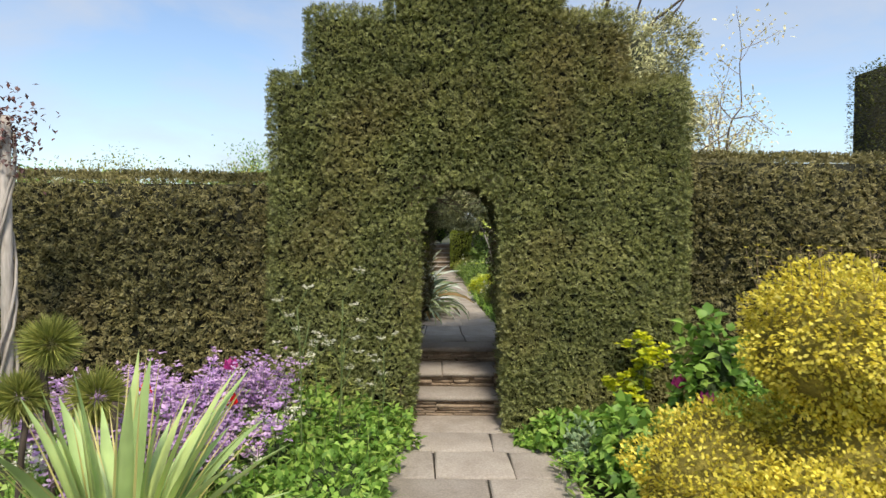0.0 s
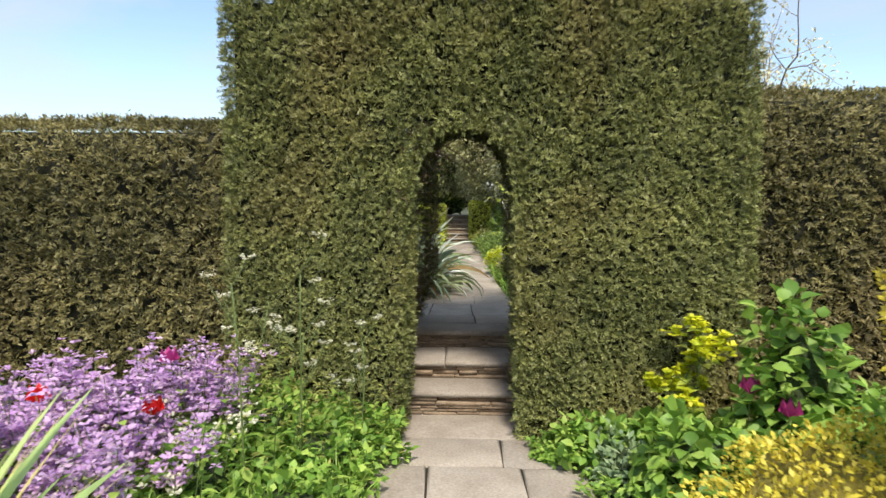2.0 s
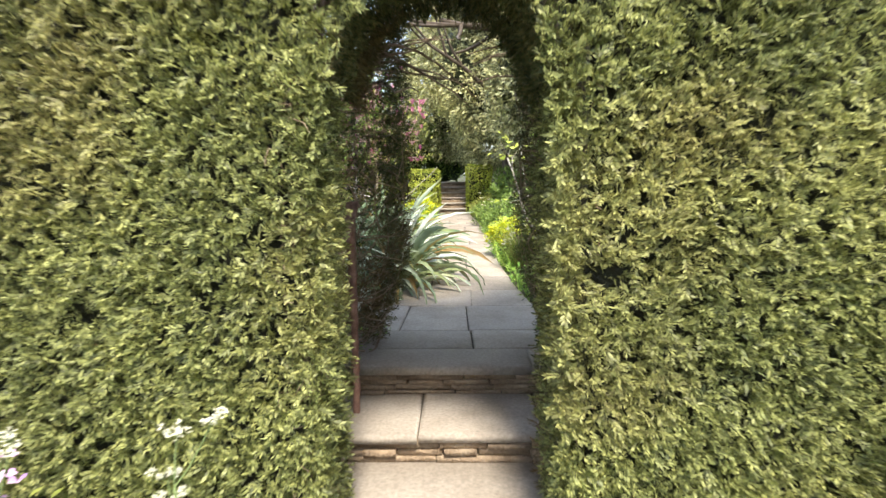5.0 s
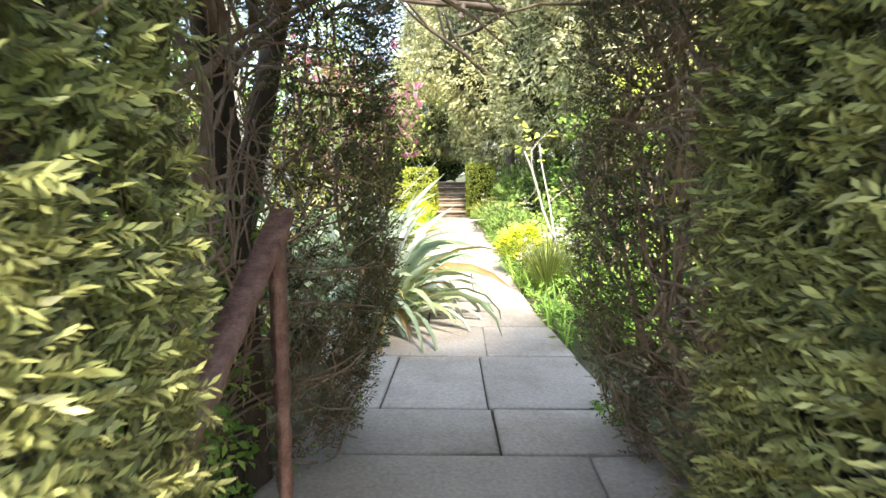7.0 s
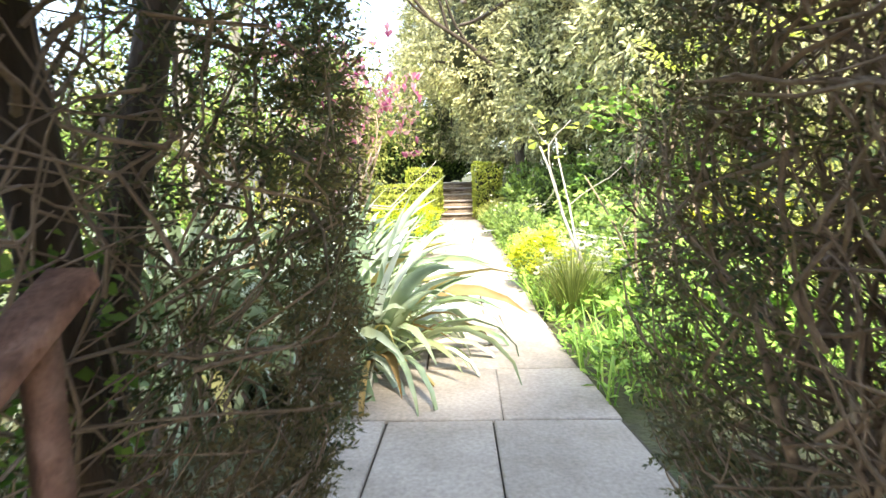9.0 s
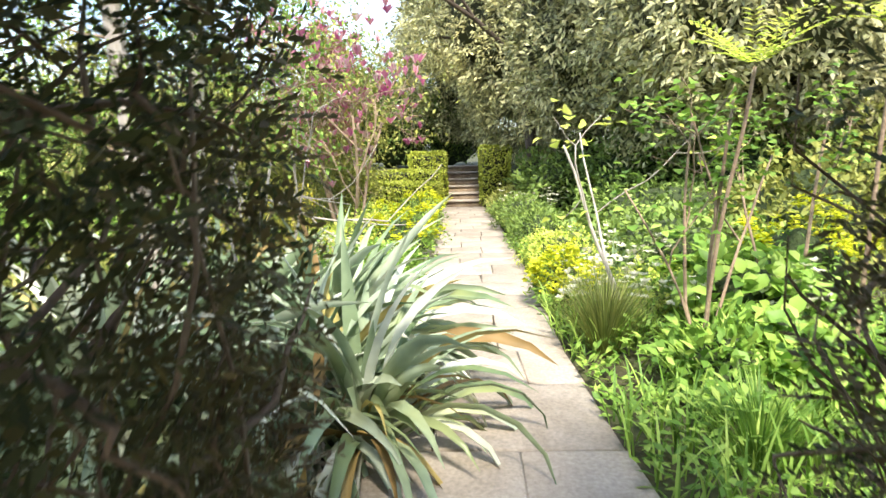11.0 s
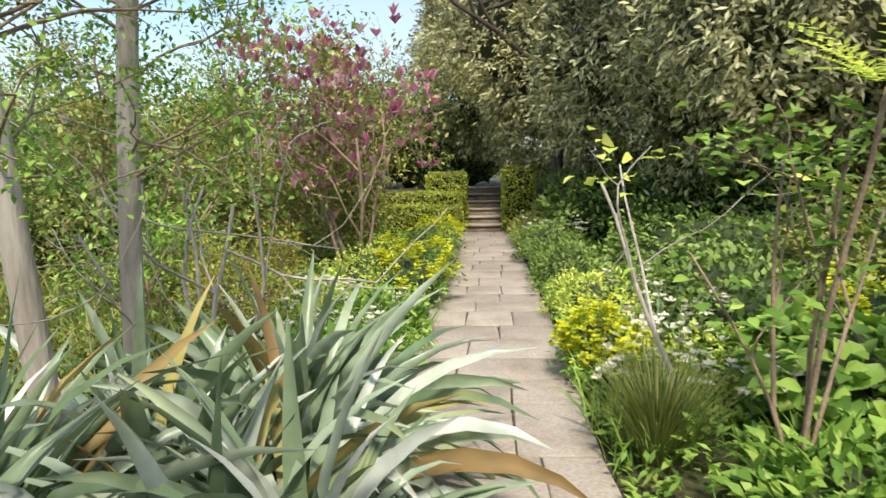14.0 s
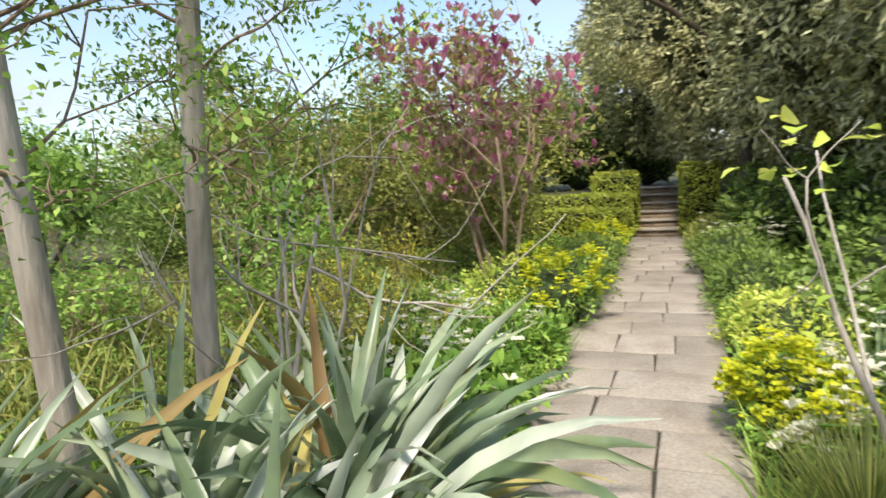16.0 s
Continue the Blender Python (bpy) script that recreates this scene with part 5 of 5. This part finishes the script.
mound((0.78, -0.3, -0.03), (0.24, 0.2, 0.16), "low small-leaved plant at the foot of the gateway", "plant", 258, FRESH, (0.05, 0.035), 420, "bed_plant", rough=0.3, core=False)


def pine_ball(place, r, seed):
    rng = rng_of(seed)
    ob = thing("dwarf_pine", place, "small rounded pine with bright green needles on a stem", "shrub")
    part("trunk", tube(wander(rng, (0, 0, -1.25), (0, 0, 1), 1.25, 4, 0.06), 0.02, 6), BARK, ob, smooth=True)
    d = unit(rng.normal(0, 1, (1500, 3)))
    part("needles", leaf_quads(d * r * 0.3, d + rng.normal(0, 0.15, d.shape), rng.normal(0, 1, d.shape), r * rng.uniform(0.5, 0.9, 1500), 0.008), OLIVE, ob, kind="stuff")


pine_ball((-2.72, -2.8, 1.2), 0.2, 255)
pine_ball((-2.85, -2.9, 0.9), 0.18, 256)
pine_ball((-2.45, -2.75, 0.86), 0.22, 257)

mound((1.55, -0.8, -0.03), (0.45, 0.35, 0.34), "leafy hydrangea bush with fresh green leaves", "shrub", 261, FRESH, (0.12, 0.085), 420, "hydrangea", True, rough=0.3)
mound((2.12, -1.65, -0.03), (0.3, 0.3, 1.3), "tall hydrangea shoots with fresh green leaves", "shrub", 262, FRESH, (0.12, 0.085), 380, "hydrangea", True, rough=0.3)
mound((1.5, -1.95, -0.03), (0.42, 0.5, 0.6), "leafy hydrangea bush spilling towards the path", "shrub", 263, FRESH, (0.12, 0.085), 380, "hydrangea", True, rough=0.3)
mound((2.3, -2.1, -0.03), (0.5, 0.5, 0.75), "leafy hydrangea bush with fresh green leaves", "shrub", 264, FRESH, (0.12, 0.085), 420, "hydrangea", True, rough=0.3)
mound((2.7, -0.9, -0.03), (0.7, 0.5, 0.6), "leafy green plants at the foot of the hedge", "plant", 267, FRESH, (0.1, 0.06), 500, "bed_plant", True, rough=0.3)
mound((1.15, -1.35, -0.03), (0.22, 0.5, 0.28), "grey-green low plant at the path edge", "plant", 265, BLUE_GREEN, (0.07, 0.03), 700, "bed_plant", rough=0.3)
mound((1.1, -0.5, -0.03), (0.4, 0.32, 0.3), "low green leaves at the foot of the hedge", "plant", 266, FRESH, (0.08, 0.06), 380, "bed_plant", True, rough=0.3)
for k, (x, y, sx, sy, sz) in enumerate(((-0.85, -0.7, 0.35, 0.4, 0.35), (-1.0, -1.5, 0.4, 0.5, 0.42), (-1.0, -2.4, 0.42, 0.5, 0.4), (-1.5, -0.8, 0.5, 0.4, 0.55), (-1.55, -1.9, 0.35, 0.6, 0.5), (-1.3, -3.0, 0.45, 0.4, 0.32))):
    mound((x, y, -0.03), (sx, sy, sz), "fresh green leafy plants beside the path", "plant", 270 + k, FRESH, (0.075, 0.05), 900, "bed_plant", rough=0.35)


def alexanders(place, height, seed):
    rng = rng_of(seed)
    ob = thing("yellow_alexanders", place, "acid yellow flower sprays over round lime leaves", "flower")
    line = wander(rng, (0, 0, -0.05), (0.05, 0, 1), height, 6, 0.05)
    st, heads, lb, lw = [tube(line, np.linspace(0.009, 0.005, 7), 5)], [], [], []
    for k in range(7):
        i = int(rng.integers(4, 7))
        a = k * 2.4
        br = wander(rng, line[i], (math.cos(a) * 0.8, math.sin(a) * 0.8, 0.7), rng.uniform(0.08, 0.26), 3, 0.08)
        st.append(tube(br, 0.003, 3))
        heads += [br[-1] + rng.normal(0, 0.026, 3) for _ in range(10)]
        lb += [br[1], line[i - 1]]
        lw += [(math.cos(a), math.sin(a), 0.2), (math.cos(a + 2), math.sin(a + 2), 0.2)]
    part("stalk", joined(st), GREEN_STEM, ob, kind="stuff")
    n = len(lb)
    part("leaves", broad_quads(np.array(lb), np.array(lw), np.array([0, 0, 1.0]), 0.1, 0.09), LIME, ob, kind="stuff")
    part("bloom", flower_heads(rng, np.array(heads), 5, 0.05, 0.9, 0.8), ACID, ob, kind="stuff")


alexanders((1.56, -0.35, -0.03), 1.06, 281)
alexanders((1.46, -0.6, -0.03), 0.62, 282)
alexanders((1.68, -0.4, -0.03), 0.95, 283)


def golden_shrub():
    rng = rng_of(285)
    ob = thing("golden_shrub", (1.8, -3.5, -0.03), "dense golden-yellow leaved shrub in two tiers", "shrub")
    lobes = [((0.12, 0.0, 1.5), (0.46, 0.45, 0.42)), ((-0.3, 0.35, 0.55), (0.55, 0.5, 0.5)), ((0.35, 0.1, 0.75), (0.6, 0.55, 0.5)), ((-0.1, -0.35, 0.5), (0.6, 0.4, 0.42)), ((0.6, 0.3, 1.05), (0.5, 0.45, 0.5))]
    # Lumps in the darkened gold, as shade behind the leaves.
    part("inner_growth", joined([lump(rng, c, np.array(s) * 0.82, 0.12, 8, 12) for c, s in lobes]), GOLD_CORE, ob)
    pts, ds = [], []
    for k, (c, s) in enumerate(lobes):
        p, d = shell_points(rng, c, s, 9500, -0.9, 0.16, k + 3)
        pts.append(p - d * rng.random((len(p), 1)) ** 2 * 0.1)
        ds.append(d)
    p, d = np.concatenate(pts), np.concatenate(ds)
    p[:, 2] = np.maximum(p[:, 2], 0.03)
    part("leaves", leaf_quads(p, d * 0.8 + rng.normal(0, 0.6, p.shape), d + np.array([0, 0, 0.8]) + rng.normal(0, 0.4, p.shape), 0.032 * rng.uniform(0.6, 1.3, len(p)), 0.021), GOLD, ob, kind="stuff")
    sp, lf, lw = [], [], []
    for k in range(26):
        a, r = rng.random() * 6.28, 0.4 * math.sqrt(rng.random())
        s = (0.12 + r * math.cos(a), r * math.sin(a), 1.72)
        line = wander(rng, s, (math.cos(a) * 0.3, math.sin(a) * 0.3, 1), 0.3, 5, 0.08)
        sp.append(tube(line, 0.002, 3))
        for q in line[2:]:
            for j in range(4):
                lf.append(q)
                b = rng.random() * 6.28
                lw.append((math.cos(b), math.sin(b), 0.4))
    part("shoot", joined(sp), TWIG, ob, kind="stuff")
    part("shoot_leaves", leaf_quads(np.array(lf), np.array(lw), np.array([0, 0, 1.0]), 0.022, 0.014), GOLD, ob, kind="stuff")


golden_shrub()


def climber_post():
    rng = rng_of(290)
    ob = thing("climber_post", (-4.12, -0.95, -0.03), "grey post wound with pale climbing stems and dark leaves", "post")
    part("post", tube(np.array([[0, 0, -0.1], [0.01, 0, 1.6], [0, 0, 3.1]]), 0.05, 9), PALE_BARK, ob)
    for k in range(4):
        a = rng.random() * 6
        line = np.array([[0.08 * math.cos(a + 1.7 * s), 0.08 * math.sin(a + 1.7 * s), 0.55 * s + rng.normal(0, 0.02)] for s in np.linspace(0, 5.4, 16)])
        part("climbing_stem", tube(line, 0.014, 6), PALE_BARK, ob, smooth=True)
    n = 420
    b = np.array([0, 0, 2.95]) + rng.normal(0, 0.14, (n, 3)) * np.array([1, 1, 1.6])
    part("leaves", leaf_quads(b, rng.normal(0, 1, (n, 3)), np.array([0, 0, 1.0]), 0.06, 0.035), COPPER, ob, kind="stuff")


climber_post()
carpet("low green leaves filling the flower bed", 295, [(-4.2, -0.6, -4.6, 0.1, 0.3), (0.78, 4.6, -4.6, 0.1, 0.3)], FRESH, (0.07, 0.035), 650)

column = thing("yew_column", (13.2, 10.5, UPPER), "dark clipped yew column beyond the hedge", "tree")
# Column filler carrying the shade between needles as colour.
part("inner_growth", cuboid(-0.9, 0.9, -0.9, 0.9, -0.2, 5.8), HEDGE_SHADE, column)
_p, _n = face_points(rng_of(296), (-1, -1, 0), (2, 0, 0), (0, 0, 6.0), 260)
_q, _m = face_points(rng_of(297), (-1, 1, 0), (0, -2, 0), (0, 0, 6.0), 260)
part("foliage", leaf_quads(np.concatenate([_p, _q]), np.concatenate([_n, _m]) + rng_of(298).normal(0, 0.6, (len(_p) + len(_q), 3)), np.array([0, 0, 1.0]), 0.11, 0.05), YEW, column, kind="stuff")


# ---- hand rail on the steps ----
def hand_rail():
    ob = thing("hand_rail", (-0.49, 0.31, 0.0), "rusty iron hand rail with twisted posts beside the steps", "rail")
    a, b = np.array([0, 0.95, 1.49]), np.array([0, 0.02, 1.03])
    d = unit(b - a)
    up = np.cross(np.array([1.0, 0, 0]), d)
    pts = []
    for c in (a, b):
        pts += [c + np.array([sx * 0.03, 0, 0]) + up * sz * 0.017 for sx, sz in ((-1, -1), (1, -1), (1, 0.6), (0.6, 1), (-0.6, 1), (-1, 0.6))]
    v = np.array(pts)
    f = [[k, (k + 1) % 6, 6 + (k + 1) % 6, 6 + k] for k in range(6)] + [[0, 1, 2, 5], [5, 2, 3, 4], [11, 8, 7, 6], [10, 9, 8, 11]]
    part("top_rail", (v, np.array(f)), RUST, ob)
    for y, zt, zb in ((0.87, 1.45, 0.3), (0.12, 1.06, 0.0)):
        rows, sides = [], 4
        steps = 46
        for k in range(steps + 1):
            s = k / steps
            tw = 0 if s < 0.12 or s > 0.72 else (s - 0.12) / 0.6 * 9.0
            if s > 0.72:
                tw = 9.0
            for j in range(sides):
                an = tw + j * math.pi / 2 + math.pi / 4
                rows.append((math.cos(an) * 0.024, y + math.sin(an) * 0.024, zb + (zt - zb) * s))
        f = [[i * 4 + j, i * 4 + (j + 1) % 4, (i + 1) * 4 + (j + 1) % 4, (i + 1) * 4 + j] for i in range(steps) for j in range(4)]
        part("post", (np.array(rows), np.array(f)), RUST, ob, "twisted square iron post")


hand_rail()


# ---- steps, flagstones ----
def course_wall(parent, rng, x0, x1, y, z0, z1):
    """Thin stones laid dry in courses under a tread."""
    z = z0
    count = max(3, int(round((z1 - z0) / 0.034)))
    hs = rng.uniform(0.8, 1.2, count)
    hs = hs / hs.sum() * (z1 - z0)
    for h in hs:
        x = x0
        while x < x1 - 0.02:
            w = min(rng.uniform(0.14, 0.5), x1 - x)
            if x1 - x - w < 0.08:
                w = x1 - x
            d = rng.uniform(-0.012, 0.014)
            v, f = slab(rng, [(x + 0.003, y + d), (x + w - 0.003, y + d), (x + w - 0.003, y + 0.16), (x + 0.003, y + 0.16)], z + h - rng.uniform(0.003, 0.008), h * 0.86, 0.005, 0.002)
            part("stone", (v, f), COURSE, parent)
            x += w
        z += h


def front_steps():
    rng = rng_of(301)
    ob = thing("stone_steps", (0, 0, 0), "worn sandstone steps on courses of thin stone", "steps", "", "structure")
    part("bedding", joined([cuboid(-0.8, 0.8, 0.58, 1.5, -0.1, 0.14), cuboid(-0.8, 0.8, 1.0, 1.55, 0.0, 0.29), cuboid(-0.85, 0.85, 1.55, 1.65, 0.1, 0.47)]), JOINT, ob)
    for y, z0, z1, y2, joints in ((0.5, 0.0, 0.199, 0.93, ()), (0.91, 0.199, 0.357, 1.48, (-0.137, 0.5)), (1.46, 0.357, UPPER, 0, ())):
        course_wall(ob, rng, -0.72, 0.72, y, z0, z1 - (0.045 if y2 else 0.05))
        if y2:
            xs = [-0.72, *joints, 0.72]
            for a, b in zip(xs, xs[1:]):
                part("tread", slab(rng, [(a + 0.004, y - 0.025), (b - 0.004, y - 0.025), (b - 0.004, y2), (a + 0.004, y2)], z1, 0.045, 0.012, 0.004), STONE, ob)


front_steps()


def far_steps():
    rng = rng_of(302)
    ob = thing("stone_steps", (0, 0, 0), "flight of reddish stone steps rising under the oak", "steps", "", "structure")
    for k in range(6):
        y, z = 15.25 + 0.34 * k, UPPER + 0.145 * (k + 1)
        dx = -0.05
        part("riser", cuboid(-0.42 + dx, 0.4 + dx, y + 0.02, y + 0.4, z - 0.2, z - 0.042), COURSE, ob)
        part("tread", slab(rng, [(-0.42 + dx, y - 0.015), (0.4 + dx, y - 0.015), (0.4 + dx, y + 0.42), (-0.42 + dx, y + 0.42)], z, 0.04, 0.01, 0.006), STONE, ob)


far_steps()


def upper_path():
    rng = rng_of(303)
    ob = thing("upper_path", (0, 0, 0), "path of worn sandstone flags in irregular rows", "path", "", "structure")
    v = []
    ys = np.linspace(1.5, 15.25, 24)
    for y in ys:
        a, b = path_edges(y)
        v += [(a - 0.02, y, UPPER - 0.018), (b + 0.02, y, UPPER - 0.018)]
    part("bedding", (np.array(v), np.array([[2 * k, 2 * k + 1, 2 * k + 3, 2 * k + 2] for k in range(23)])), JOINT, ob)
    rows = [(1.43, (0.5,)), (1.815, (0.165,)), (2.288, (-0.36, 0.14)), (3.12, (0.18,)), (3.85, (-0.2,)), (4.62, (0.3,)), (5.2, (0.17,)), (5.87, (0.17,)), (6.3, (-0.2,))]
    y = 6.75
    alt = 0
    while y < 15.0:
        a, b = path_edges(y)
        w = b - a
        js = ((a + w * rng.uniform(0.35, 0.5),), (a + w * rng.uniform(0.55, 0.68),), (a + w * rng.uniform(0.28, 0.36), a + w * rng.uniform(0.66, 0.76)))[alt % 3]
        rows.append((y, js))
        alt += 1
        y += rng.uniform(0.36, 0.56)
    rows.append((15.24, ()))
    for (y0, js), (y1, _) in zip(rows, rows[1:]):
        a0, b0 = path_edges(y0)
        a1, b1 = path_edges(y1)
        e = rng.normal(0, 0.02, 2)
        left, right = [(a0 - abs(e[0]), a1 - abs(e[0]))], [(b0 + abs(e[1]), b1 + abs(e[1]))]
        cuts = left + [(j, j + rng.normal(0, 0.012)) for j in js] + right
        g = 0.0055
        for (p0, p1), (q0, q1) in zip(cuts, cuts[1:]):
            part("flagstone", slab(rng, [(p0 + g, y0 + g), (q0 - g, y0 + g), (q1 - g, y1 - g), (p1 + g, y1 - g)], UPPER, 0.05, 0.007, 0.004), STONE, ob)


upper_path()


def lower_path():
    rng = rng_of(304)
    ob = thing("lower_path", (0, 0, 0), "broad path of pale sandstone flags leading to the steps", "path", "", "structure")
    part("bedding", cuboid(-0.64, 0.88, -12.0, 0.58, -0.12, -0.02), JOINT, ob)
    rows = [(-0.02, (0.3,)), (-0.53, (-0.22, 0.42)), (-1.11, (0.19,)), (-1.75, (-0.1, 0.5)), (-2.35, (0.25,)), (-2.95, (-0.1, 0.45))]
    y = -3.55
    while y > -11.5:
        rows.append((y, ((-0.1, 0.5), (0.25,), (0.0, 0.6))[int(rng.integers(0, 3))]))
        y -= rng.uniform(0.5, 0.65)
    part("flagstone", slab(rng, [(-0.47, -0.01), (0.5, -0.01), (0.53, 0.52), (-0.5, 0.52)], LOWER, 0.05, 0.008, 0.004), STONE, ob)
    for k, ((y1, js), (y0, _)) in enumerate(zip(rows, rows[1:])):
        cuts = [-0.61 + rng.normal(0, 0.02), *js, 0.86 + rng.normal(0, 0.02)]
        for p, q in zip(cuts, cuts[1:]):
            part("flagstone", slab(rng, [(p + 0.008, y0 + 0.008), (q - 0.008, y0 + 0.008), (q - 0.008, y1 - 0.008), (p + 0.008, y1 - 0.008)], LOWER, 0.05, 0.01, 0.005), STONE, ob)


lower_path()
